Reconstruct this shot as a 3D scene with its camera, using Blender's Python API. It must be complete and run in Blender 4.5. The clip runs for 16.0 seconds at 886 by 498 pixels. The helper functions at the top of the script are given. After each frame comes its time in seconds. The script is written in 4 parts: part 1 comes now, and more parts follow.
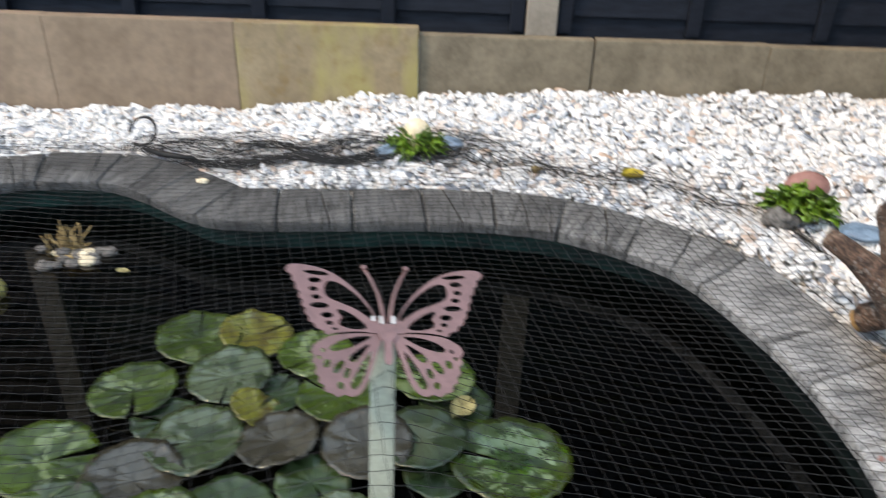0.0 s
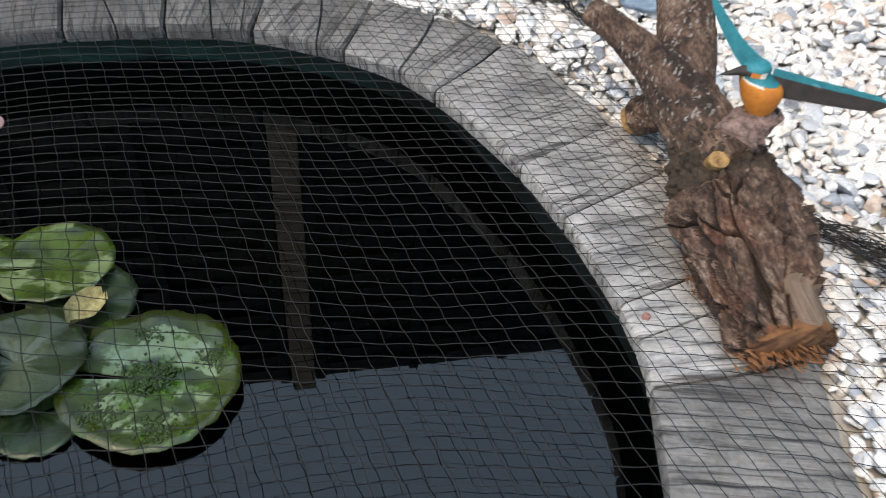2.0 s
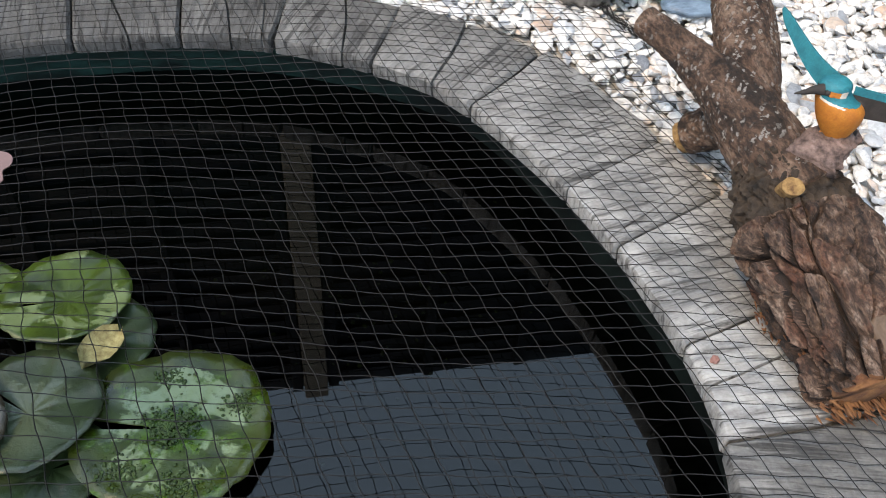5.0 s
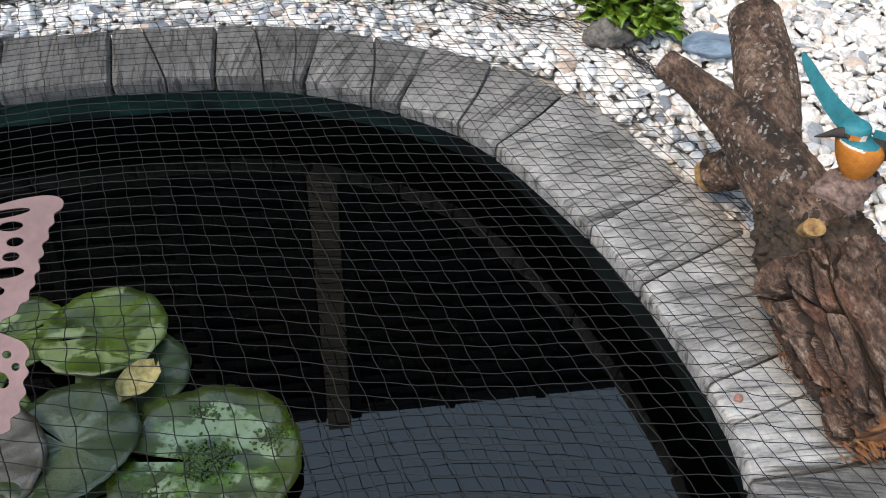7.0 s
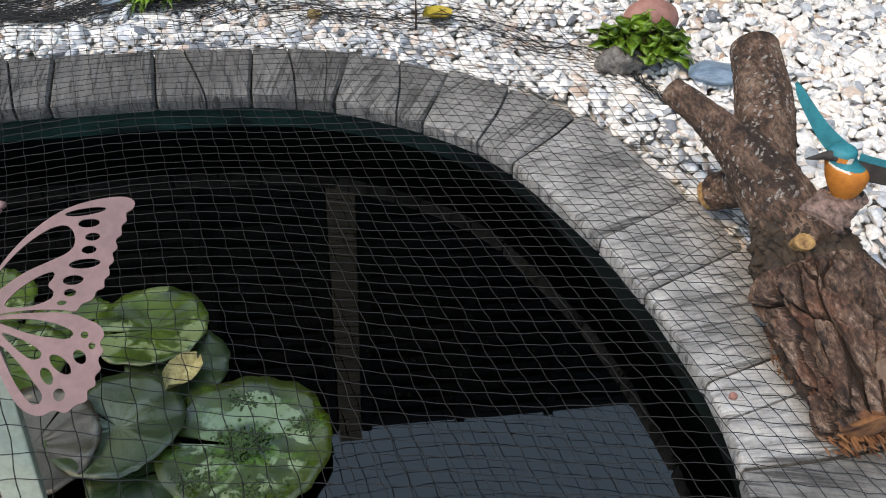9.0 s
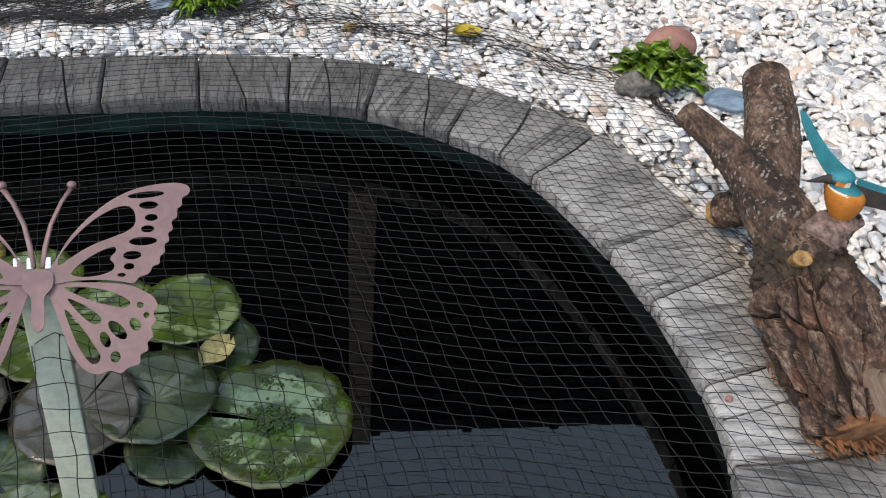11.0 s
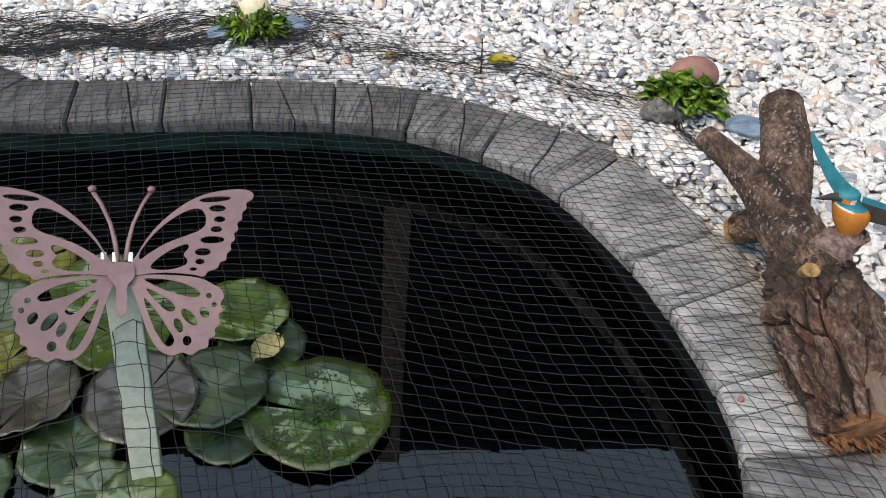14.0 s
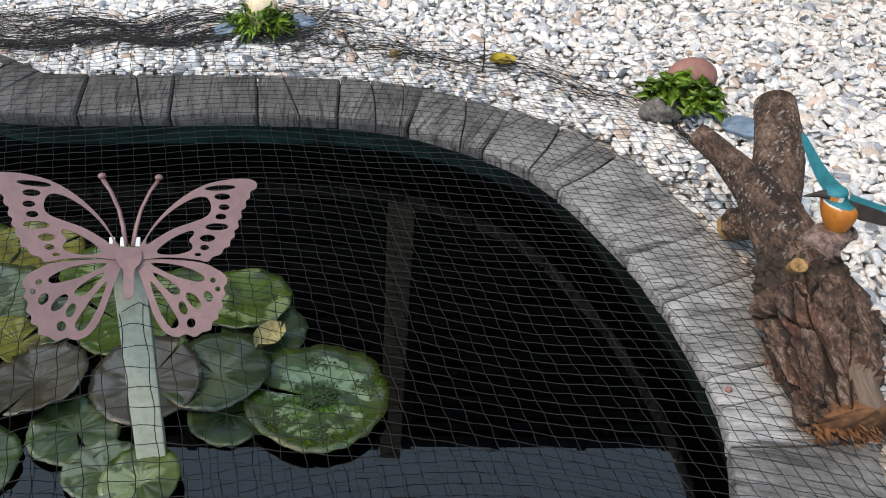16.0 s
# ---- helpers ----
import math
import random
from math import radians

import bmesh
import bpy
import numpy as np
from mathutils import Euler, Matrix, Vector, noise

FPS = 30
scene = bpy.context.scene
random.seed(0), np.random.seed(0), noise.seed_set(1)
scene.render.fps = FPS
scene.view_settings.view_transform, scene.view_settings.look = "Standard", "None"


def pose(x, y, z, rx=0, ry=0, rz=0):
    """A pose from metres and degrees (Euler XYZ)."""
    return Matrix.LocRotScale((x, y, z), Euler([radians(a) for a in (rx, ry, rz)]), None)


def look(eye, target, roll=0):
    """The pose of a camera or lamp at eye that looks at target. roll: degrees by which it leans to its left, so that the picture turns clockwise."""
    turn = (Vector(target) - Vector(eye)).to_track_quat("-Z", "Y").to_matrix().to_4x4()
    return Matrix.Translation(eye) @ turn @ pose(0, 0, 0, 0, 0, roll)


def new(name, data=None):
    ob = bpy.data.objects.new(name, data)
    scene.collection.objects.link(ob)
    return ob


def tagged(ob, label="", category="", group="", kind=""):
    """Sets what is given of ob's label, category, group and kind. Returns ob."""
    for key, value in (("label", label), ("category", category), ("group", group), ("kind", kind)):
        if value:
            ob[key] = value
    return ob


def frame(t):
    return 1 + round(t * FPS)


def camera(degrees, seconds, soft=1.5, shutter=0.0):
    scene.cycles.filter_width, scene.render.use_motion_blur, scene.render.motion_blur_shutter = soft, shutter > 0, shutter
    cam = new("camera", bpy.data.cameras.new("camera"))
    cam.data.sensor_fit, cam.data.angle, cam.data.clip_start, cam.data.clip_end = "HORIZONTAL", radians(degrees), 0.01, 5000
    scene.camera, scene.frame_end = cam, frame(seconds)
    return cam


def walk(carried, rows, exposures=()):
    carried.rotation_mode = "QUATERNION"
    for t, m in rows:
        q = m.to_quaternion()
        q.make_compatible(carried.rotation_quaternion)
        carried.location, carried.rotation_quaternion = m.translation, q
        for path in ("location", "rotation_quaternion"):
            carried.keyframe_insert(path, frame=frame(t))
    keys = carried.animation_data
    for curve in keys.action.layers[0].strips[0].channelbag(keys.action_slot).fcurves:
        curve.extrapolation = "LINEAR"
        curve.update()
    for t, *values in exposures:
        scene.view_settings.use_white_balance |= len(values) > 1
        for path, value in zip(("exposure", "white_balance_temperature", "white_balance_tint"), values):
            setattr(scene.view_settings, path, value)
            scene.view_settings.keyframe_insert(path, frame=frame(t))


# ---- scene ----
cam = camera(56.7, 16.0, soft=0.95, shutter=0.7)
PATH = [
    (0, (0.024, 0.026, 0.931), (0.027, 1.75, -0.083), 2.0),
    (0.5, (0.159, 0.103, 0.909), (0.196, 1.766, -0.201), 1.1),
    (1, (0.259, 0.194, 0.857), (0.407, 1.781, -0.352), 2.9),
    (1.5, (0.324, 0.309, 0.785), (0.652, 1.775, -0.535), 5.0),
    (2, (0.336, 0.417, 0.717), (0.687, 1.813, -0.671), 4.8),
    (2.5, (0.337, 0.485, 0.682), (0.692, 1.857, -0.729), 5.1),
    (3, (0.336, 0.515, 0.671), (0.696, 1.879, -0.747), 5.3),
    (5.5, (0.303, 0.519, 0.694), (0.633, 1.917, -0.697), 4.0),
    (6, (0.302, 0.522, 0.697), (0.619, 1.934, -0.683), 3.7),
    (6.5, (0.301, 0.519, 0.705), (0.606, 1.948, -0.66), 3.4),
    (7, (0.298, 0.507, 0.713), (0.593, 1.955, -0.635), 3.0),
    (7.5, (0.293, 0.496, 0.721), (0.578, 1.958, -0.613), 2.7),
    (8, (0.283, 0.476, 0.734), (0.565, 1.947, -0.591), 2.7),
    (10.5, (0.251, 0.375, 0.785), (0.512, 1.882, -0.503), 5.2),
    (11, (0.246, 0.36, 0.791), (0.492, 1.877, -0.49), 5.4),
    (11.5, (0.247, 0.346, 0.797), (0.473, 1.871, -0.478), 5.5),
    (12, (0.25, 0.328, 0.808), (0.46, 1.862, -0.457), 5.2),
    (12.5, (0.252, 0.311, 0.818), (0.446, 1.856, -0.438), 4.8),
    (13, (0.249, 0.295, 0.825), (0.433, 1.849, -0.42), 4.5),
    (13.5, (0.24, 0.277, 0.831), (0.422, 1.837, -0.407), 4.5),
    (14, (0.228, 0.265, 0.83), (0.402, 1.832, -0.401), 4.5),
    (14.5, (0.23, 0.251, 0.826), (0.399, 1.818, -0.406), 4.8),
    (15, (0.232, 0.24, 0.831), (0.4, 1.807, -0.4), 5.0),
    (15.5, (0.232, 0.229, 0.835), (0.396, 1.797, -0.396), 5.0),
    (16, (0.237, 0.229, 0.84), (0.397, 1.799, -0.389), 4.9),
]
walk(cam, [(t, look(eye, target, roll)) for t, eye, target, roll in PATH],
     [(0.0, 0.82, 8100, 16), (1.0, 0.62, 8100, 16), (1.75, 0.76, 8100, 16), (3.0, 0.90, 8100, 16), (8.0, 0.74, 8100, 16), (12.0, 0.60, 8100, 16), (16.0, 0.58, 8100, 16)])

# ---- light ----
SUN_EL, SUN_AZ = 56.0, 238.0     # degrees; azimuth clockwise from +y
world = bpy.data.worlds.new("sky")
scene.world = world
world.use_nodes = True
wn = world.node_tree
sky = wn.nodes.new("ShaderNodeTexSky")
sky.sky_type = "NISHITA"
sky.sun_disc = False
sky.sun_elevation, sky.sun_rotation = radians(SUN_EL), radians(SUN_AZ)
sky.air_density, sky.dust_density, sky.ozone_density = 1.0, 3.0, 1.0
wn.links.new(sky.outputs[0], wn.nodes["Background"].inputs[0])
wn.nodes["Background"].inputs[1].default_value = 0.07
cloud = wn.nodes.new("ShaderNodeBackground")     # thin even cloud over the whole sky
cloud.inputs[0].default_value, cloud.inputs[1].default_value = (0.48, 0.80, 1.20, 1), 1.22
both = wn.nodes.new("ShaderNodeAddShader")
wn.links.new(wn.nodes["Background"].outputs[0], both.inputs[0])
wn.links.new(cloud.outputs[0], both.inputs[1])
wn.links.new(both.outputs[0], wn.nodes["World Output"].inputs[0])
sun = new("sun", bpy.data.lights.new("sun", "SUN"))
sun.data.energy, sun.data.angle, sun.data.color = 1.22, radians(9), (1.0, 0.84, 0.60)
SUN_DIR = Vector((math.sin(radians(SUN_AZ)) * math.cos(radians(SUN_EL)), math.cos(radians(SUN_AZ)) * math.cos(radians(SUN_EL)), math.sin(radians(SUN_EL))))
sun.matrix_world = look(SUN_DIR * 20, (0, 0, 0))

WATER_Z = -0.10


# ---- material helpers ----
def mat(name, base, rough=0.6, metal=0.0, spec=0.5):
    m = bpy.data.materials.new(name)
    m.use_nodes = True
    b = m.node_tree.nodes["Principled BSDF"]
    b.inputs["Base Color"].default_value = (*base, 1)
    b.inputs["Roughness"].default_value = rough
    b.inputs["Metallic"].default_value = metal
    b.inputs["Specular IOR Level"].default_value = spec
    return m


def node(m, kind, **values):
    n = m.node_tree.nodes.new(kind)
    for key, value in values.items():
        n.inputs[key].default_value = value
    return n


def wire(m, a, b):
    m.node_tree.links.new(a, b)


def bsdf(m):
    return m.node_tree.nodes["Principled BSDF"]


def coords(m, scale=(1, 1, 1), source="Object"):
    tc = node(m, "ShaderNodeTexCoord")
    mp = node(m, "ShaderNodeMapping", Scale=scale)
    wire(m, tc.outputs[source], mp.inputs["Vector"])
    return mp.outputs[0]


def tex(m, vec, scale, detail=4.0, rough=0.6, distort=0.0):
    n = node(m, "ShaderNodeTexNoise", Scale=scale, Detail=detail, Roughness=rough, Distortion=distort)
    wire(m, vec, n.inputs["Vector"])
    return n.outputs["Fac"]


def ramp(m, fac, stops):
    r = node(m, "ShaderNodeValToRGB")
    e = r.color_ramp.elements
    while len(e) < len(stops):
        e.new(0.5)
    for el, (p, c) in zip(e, stops):
        el.position, el.color = p, (*c, 1) if len(c) == 3 else c
    wire(m, fac, r.inputs[0])
    return r.outputs[0]


def mix(m, fac, a, b, mode="MIX"):
    n = m.node_tree.nodes.new("ShaderNodeMix")
    n.data_type, n.blend_type = "RGBA", mode
    for slot, v in ((0, fac), (6, a), (7, b)):
        if isinstance(v, (int, float)):
            n.inputs[slot].default_value = v
        elif isinstance(v, tuple):
            n.inputs[slot].default_value = (*v, 1)
        else:
            wire(m, v, n.inputs[slot])
    return n.outputs[2]


def bump(m, height, strength, distance):
    n = node(m, "ShaderNodeBump", Strength=strength, Distance=distance)
    wire(m, height, n.inputs["Height"])
    wire(m, n.outputs[0], bsdf(m).inputs["Normal"])


def g3(v):
    return (v, v, v)


# ---- materials ----
def shifted(m):
    """Object coordinates moved by each object's random number, so that no two alike things carry the same stains."""
    tc, oi = node(m, "ShaderNodeTexCoord"), node(m, "ShaderNodeObjectInfo")
    k = node(m, "ShaderNodeMath")
    k.operation = "MULTIPLY"
    k.inputs[1].default_value = 37.0
    wire(m, oi.outputs["Random"], k.inputs[0])
    add = node(m, "ShaderNodeVectorMath")
    wire(m, tc.outputs["Object"], add.inputs[0])
    wire(m, k.outputs[0], add.inputs[1])
    return add.outputs[0], tc.outputs["Object"], oi.outputs["Random"]


def make_stone():
    m = mat("weathered_stone", (0.3, 0.3, 0.3), 0.85)
    v, _, _ = shifted(m)

    def along(sx, sy, sz):
        mp = node(m, "ShaderNodeMapping", Scale=(sx, sy, sz))
        wire(m, v, mp.inputs["Vector"])
        return mp.outputs[0]
    grain = tex(m, along(60, 8, 16), 1.0, 6, 0.68, 0.9)
    line = tex(m, along(170, 9, 30), 1.0, 3, 0.55, 0.5)
    patch, fine = tex(m, v, 10, 4, 0.6), tex(m, v, 190, 4, 0.7)
    oi = node(m, "ShaderNodeObjectInfo")
    c = ramp(m, grain, [(0.34, (0.22, 0.22, 0.225)), (0.44, (0.345, 0.35, 0.36)), (0.54, (0.44, 0.445, 0.45)), (0.68, (0.54, 0.545, 0.55))])
    c = mix(m, 1.0, c, ramp(m, line, [(0.37, g3(0.36)), (0.46, g3(1.04))]), "MULTIPLY")
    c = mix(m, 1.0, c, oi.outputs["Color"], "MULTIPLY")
    c = mix(m, 0.8, c, ramp(m, patch, [(0.36, g3(0.5)), (0.58, g3(1.08))]), "MULTIPLY")
    c = mix(m, 0.5, c, ramp(m, fine, [(0.35, g3(0.6)), (0.6, g3(1.1))]), "MULTIPLY")
    wire(m, c, bsdf(m).inputs["Base Color"])
    bump(m, mix(m, 0.35, mix(m, 0.5, grain, line), fine), 0.85, 0.006)
    return m


def make_pebbles():
    m = mat("pebbles", (0.7, 0.7, 0.7), 0.55)
    geo = node(m, "ShaderNodeNewGeometry")
    c = ramp(m, geo.outputs["Random Per Island"], [(0.0, (0.80, 0.79, 0.77)), (0.30, (0.72, 0.71, 0.69)), (0.40, (0.72, 0.67, 0.62)), (0.47, (0.64, 0.53, 0.46)), (0.495, (0.44, 0.29, 0.20)),
                                                  (0.515, (0.72, 0.69, 0.65)), (0.64, (0.68, 0.69, 0.70)), (0.78, (0.48, 0.51, 0.545)), (0.87, (0.26, 0.29, 0.33)), (0.90, (0.10, 0.11, 0.13)), (0.92, (0.78, 0.77, 0.75)), (1.0, (0.82, 0.80, 0.77))])
    v = coords(m)
    vein, blot = tex(m, v, 60, 5, 0.65, 1.6), tex(m, v, 130, 4, 0.65)
    c = mix(m, ramp(m, vein, [(0.50, g3(0.0)), (0.54, g3(0.5)), (0.58, g3(0.0))]), c, (0.36, 0.39, 0.43))
    c = mix(m, 0.7, c, ramp(m, blot, [(0.36, g3(0.62)), (0.58, g3(1.03))]), "MULTIPLY")
    wire(m, c, bsdf(m).inputs["Base Color"])
    bump(m, tex(m, v, 260, 3), 0.25, 0.002)
    return m


def make_bark():
    m = mat("bark", (0.08, 0.05, 0.035), 0.85)
    v = coords(m)
    big, fine = tex(m, coords(m, (1, 0.5, 1)), 26, 6, 0.7, 0.5), tex(m, coords(m, (1, 0.4, 1)), 190, 5, 0.75)
    c = ramp(m, big, [(0.39, (0.028, 0.015, 0.009)), (0.46, (0.095, 0.050, 0.031)), (0.54, (0.175, 0.100, 0.066)), (0.62, (0.27, 0.175, 0.125))])
    c = mix(m, 0.85, c, ramp(m, fine, [(0.43, g3(0.35)), (0.56, g3(1.25))]), "MULTIPLY")
    spot = node(m, "ShaderNodeTexVoronoi", Scale=120.0)
    wire(m, mix(m, 0.018, v, tex(m, v, 150, 4), "ADD"), spot.inputs["Vector"])
    fleck = mix(m, 1.0, ramp(m, spot.outputs["Distance"], [(0.24, g3(0.8)), (0.38, g3(0.0))]), ramp(m, spot.outputs["Color"], [(0.30, g3(0.0)), (0.36, g3(1.0))]), "MULTIPLY")
    fleck = mix(m, 1.0, fleck, ramp(m, tex(m, v, 14, 3, 0.6), [(0.43, g3(0.05)), (0.53, g3(1.0))]), "MULTIPLY")
    c = mix(m, fleck, c, (0.44, 0.40, 0.36))
    wire(m, c, bsdf(m).inputs["Base Color"])
    bump(m, mix(m, 0.5, big, fine), 1.0, 0.028)
    return m


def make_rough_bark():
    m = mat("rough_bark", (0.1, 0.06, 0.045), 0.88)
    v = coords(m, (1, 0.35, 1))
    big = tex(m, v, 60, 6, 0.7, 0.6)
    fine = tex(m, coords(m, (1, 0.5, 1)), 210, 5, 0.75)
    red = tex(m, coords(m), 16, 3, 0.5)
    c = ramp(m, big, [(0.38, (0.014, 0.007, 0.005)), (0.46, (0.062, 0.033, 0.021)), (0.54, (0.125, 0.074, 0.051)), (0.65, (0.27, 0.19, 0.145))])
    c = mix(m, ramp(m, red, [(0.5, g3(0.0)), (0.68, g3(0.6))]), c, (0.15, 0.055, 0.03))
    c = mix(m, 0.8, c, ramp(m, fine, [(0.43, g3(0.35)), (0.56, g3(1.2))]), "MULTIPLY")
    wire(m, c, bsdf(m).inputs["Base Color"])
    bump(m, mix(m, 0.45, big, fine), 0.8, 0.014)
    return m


def make_leaf(name, dark, light, rim):
    m = mat(name, light, 0.3, 0, 0.5)
    v, _, rand = shifted(m)
    n1, n2 = tex(m, v, 14, 4, 0.6), tex(m, v, 75, 4, 0.65)
    c = ramp(m, n1, [(0.32, dark), (0.62, light)])
    c = mix(m, ramp(m, n2, [(0.58, g3(0.0)), (0.70, g3(0.7))]), c, rim)
    c = mix(m, 1.0, c, ramp(m, rand, [(0.0, g3(0.7)), (1.0, g3(1.1))]), "MULTIPLY")
    wire(m, c, bsdf(m).inputs["Base Color"])
    bump(m, mix(m, 0.5, n1, n2), 0.35, 0.003)
    return m


def make_pad(name, dark, light, sky_sheen, edge, moss=0.0, sheen_at=0.52):
    """A water lily leaf: blotched, with pale sky sheen painted on in patches, a browned edge and algae by the stalk."""
    m = mat(name, light, 0.3, 0, 0.5)
    v, o, rand = shifted(m)
    n1, n2, n3 = tex(m, v, 18, 4, 0.6, 0.4), tex(m, v, 95, 5, 0.7), tex(m, v, 13, 5, 0.6, 0.6)
    c = ramp(m, n1, [(0.34, dark), (0.60, light)])
    ln = node(m, "ShaderNodeVectorMath")
    ln.operation = "LENGTH"
    wire(m, o, ln.inputs[0])
    wob = node(m, "ShaderNodeMath")
    wob.operation = "MULTIPLY_ADD"
    wire(m, n1, wob.inputs[0])
    wob.inputs[1].default_value = 0.05
    wire(m, ln.outputs["Value"], wob.inputs[2])
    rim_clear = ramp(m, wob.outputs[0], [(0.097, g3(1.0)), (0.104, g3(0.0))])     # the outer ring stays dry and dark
    # patches where the reflected sky is put into the base colour
    film = mix(m, 1.0, ramp(m, n3, [(sheen_at, g3(0.0)), (sheen_at + 0.025, g3(0.95))]), rim_clear, "MULTIPLY")
    c = mix(m, film, c, sky_sheen)
    c = mix(m, ramp(m, wob.outputs[0], [(0.100, g3(0.0)), (0.125, g3(0.6))]), c, edge)
    if moss:
        clot = tex(m, v, 60, 5, 0.7)
        c = mix(m, ramp(m, wob.outputs[0], [(0.054, g3(moss)), (0.064, g3(0.0))]), c, ramp(m, clot, [(0.40, (0.006, 0.022, 0.002)), (0.60, (0.045, 0.11, 0.008))]))
        c = mix(m, ramp(m, tex(m, v, 26, 5, 0.65), [(0.55, g3(0.0)), (0.62, g3(moss * 0.9))]), c, ramp(m, clot, [(0.42, (0.008, 0.028, 0.003)), (0.60, (0.055, 0.12, 0.008))]))
    c = mix(m, ramp(m, n2, [(0.60, g3(0.0)), (0.68, g3(0.7))]), c, edge)
    c = mix(m, 1.0, c, ramp(m, rand, [(0.0, g3(0.75)), (1.0, g3(1.1))]), "MULTIPLY")
    wire(m, c, bsdf(m).inputs["Base Color"])
    wire(m, ramp(m, n3, [(sheen_at, g3(0.38)), (sheen_at + 0.035, g3(0.12))]), bsdf(m).inputs["Roughness"])
    bump(m, mix(m, 0.6, n1, n2), 0.45, 0.004)
    return m


def make_speckled(name, a, b, scale, rough, relief=0.3, stretch=(1, 1, 1)):
    m = mat(name, a, rough)
    v = coords(m, stretch)
    n1 = tex(m, v, scale, 5, 0.65)
    n2 = tex(m, v, scale * 7, 4, 0.65)
    c = ramp(m, n1, [(0.3, a), (0.7, b)])
    c = mix(m, 0.45, c, ramp(m, n2, [(0.3, g3(0.55)), (0.65, g3(1.1))]), "MULTIPLY")
    wire(m, c, bsdf(m).inputs["Base Color"])
    bump(m, mix(m, 0.5, n1, n2), relief, 0.004)
    return m


STONE = make_stone()
PEBBLES = make_pebbles()
BARK = make_bark()
ROUGH_BARK = make_rough_bark()
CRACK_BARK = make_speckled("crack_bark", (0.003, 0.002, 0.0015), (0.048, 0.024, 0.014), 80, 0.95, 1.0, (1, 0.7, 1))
BURL_BARK = make_speckled("burl_bark", (0.007, 0.0045, 0.003), (0.066, 0.042, 0.026), 70, 0.92, 1.0)
BARE_WOOD = make_speckled("bare_wood", (0.085, 0.045, 0.026), (0.20, 0.145, 0.108), 40, 0.85, 0.6, (1, 0.18, 1))
RAW_WOOD = make_speckled("raw_wood", (0.07, 0.02, 0.010), (0.27, 0.12, 0.045), 60, 0.85, 0.9, (1, 0.25, 1))
CUT_WOOD = make_speckled("cut_wood", (0.10, 0.042, 0.014), (0.46, 0.27, 0.10), 120, 0.8, 0.9)
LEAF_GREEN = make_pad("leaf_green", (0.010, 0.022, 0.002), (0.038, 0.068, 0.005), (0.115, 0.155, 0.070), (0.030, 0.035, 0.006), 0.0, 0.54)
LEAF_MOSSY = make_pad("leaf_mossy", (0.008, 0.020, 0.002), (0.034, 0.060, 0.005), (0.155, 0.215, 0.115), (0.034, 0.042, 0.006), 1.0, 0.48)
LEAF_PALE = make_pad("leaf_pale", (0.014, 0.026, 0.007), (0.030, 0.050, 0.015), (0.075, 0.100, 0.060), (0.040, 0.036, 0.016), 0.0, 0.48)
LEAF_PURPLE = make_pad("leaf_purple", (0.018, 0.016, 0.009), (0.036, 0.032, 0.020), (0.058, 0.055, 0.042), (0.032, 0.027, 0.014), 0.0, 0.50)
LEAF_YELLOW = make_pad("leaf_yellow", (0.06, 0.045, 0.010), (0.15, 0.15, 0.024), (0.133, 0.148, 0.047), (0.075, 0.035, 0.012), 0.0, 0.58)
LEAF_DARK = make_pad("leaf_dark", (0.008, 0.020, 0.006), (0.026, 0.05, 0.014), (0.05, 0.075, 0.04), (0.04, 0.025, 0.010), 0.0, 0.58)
FERN = make_leaf("fern", (0.028, 0.075, 0.007), (0.135, 0.245, 0.022), (0.27, 0.37, 0.10))
DRY_LEAF = make_speckled("dry_leaf", (0.16, 0.11, 0.035), (0.50, 0.44, 0.20), 130, 0.7, 0.6)
PINK = make_speckled("pink_metal", (0.120, 0.064, 0.062), (0.195, 0.104, 0.101), 12, 0.5, 0.05)
PALE_POST = make_speckled("pale_post", (0.31, 0.335, 0.265), (0.37, 0.395, 0.32), 14, 0.7, 0.05)
bsdf(PALE_POST).inputs["Specular IOR Level"].default_value = 0.25
WHITE_CLIP = mat("white_clip", (0.5, 0.51, 0.5), 0.4)
FENCE_PAINT = make_speckled("fence_paint", (0.0065, 0.008, 0.012), (0.015, 0.019, 0.027), 6, 0.6, 0.4, (2, 14, 14))
bsdf(FENCE_PAINT).inputs["Specular IOR Level"].default_value = 0.1
CONCRETE = make_speckled("sand_concrete", (0.185, 0.130, 0.086), (0.270, 0.195, 0.135), 4, 0.9, 0.25)


def make_mossy():
    """Sandy concrete with yellow-green algae and brown water stains in broad upright patches."""
    m = make_speckled("mossy_concrete", (0.20, 0.145, 0.085), (0.30, 0.23, 0.14), 5, 0.9, 0.25)
    old = bsdf(m).inputs["Base Color"].links[0].from_socket
    n1 = tex(m, coords(m, (1.0, 1.0, 0.45)), 6.0, 4, 0.55)
    n2 = tex(m, coords(m), 16, 4, 0.6)
    c = mix(m, ramp(m, n1, [(0.44, g3(0.0)), (0.60, g3(0.7))]), old, (0.30, 0.255, 0.085))
    c = mix(m, ramp(m, n2, [(0.52, g3(0.0)), (0.66, g3(0.55))]), c, (0.20, 0.13, 0.05))
    wire(m, c, bsdf(m).inputs["Base Color"])
    return m


CONCRETE_MOSS = make_mossy()
CONCRETE_GREY = make_speckled("grey_concrete", (0.115, 0.092, 0.060), (0.235, 0.190, 0.130), 7, 0.9, 0.25)
CONCRETE_POST = make_speckled("pale_concrete", (0.22, 0.185, 0.145), (0.32, 0.275, 0.22), 6, 0.9, 0.2)


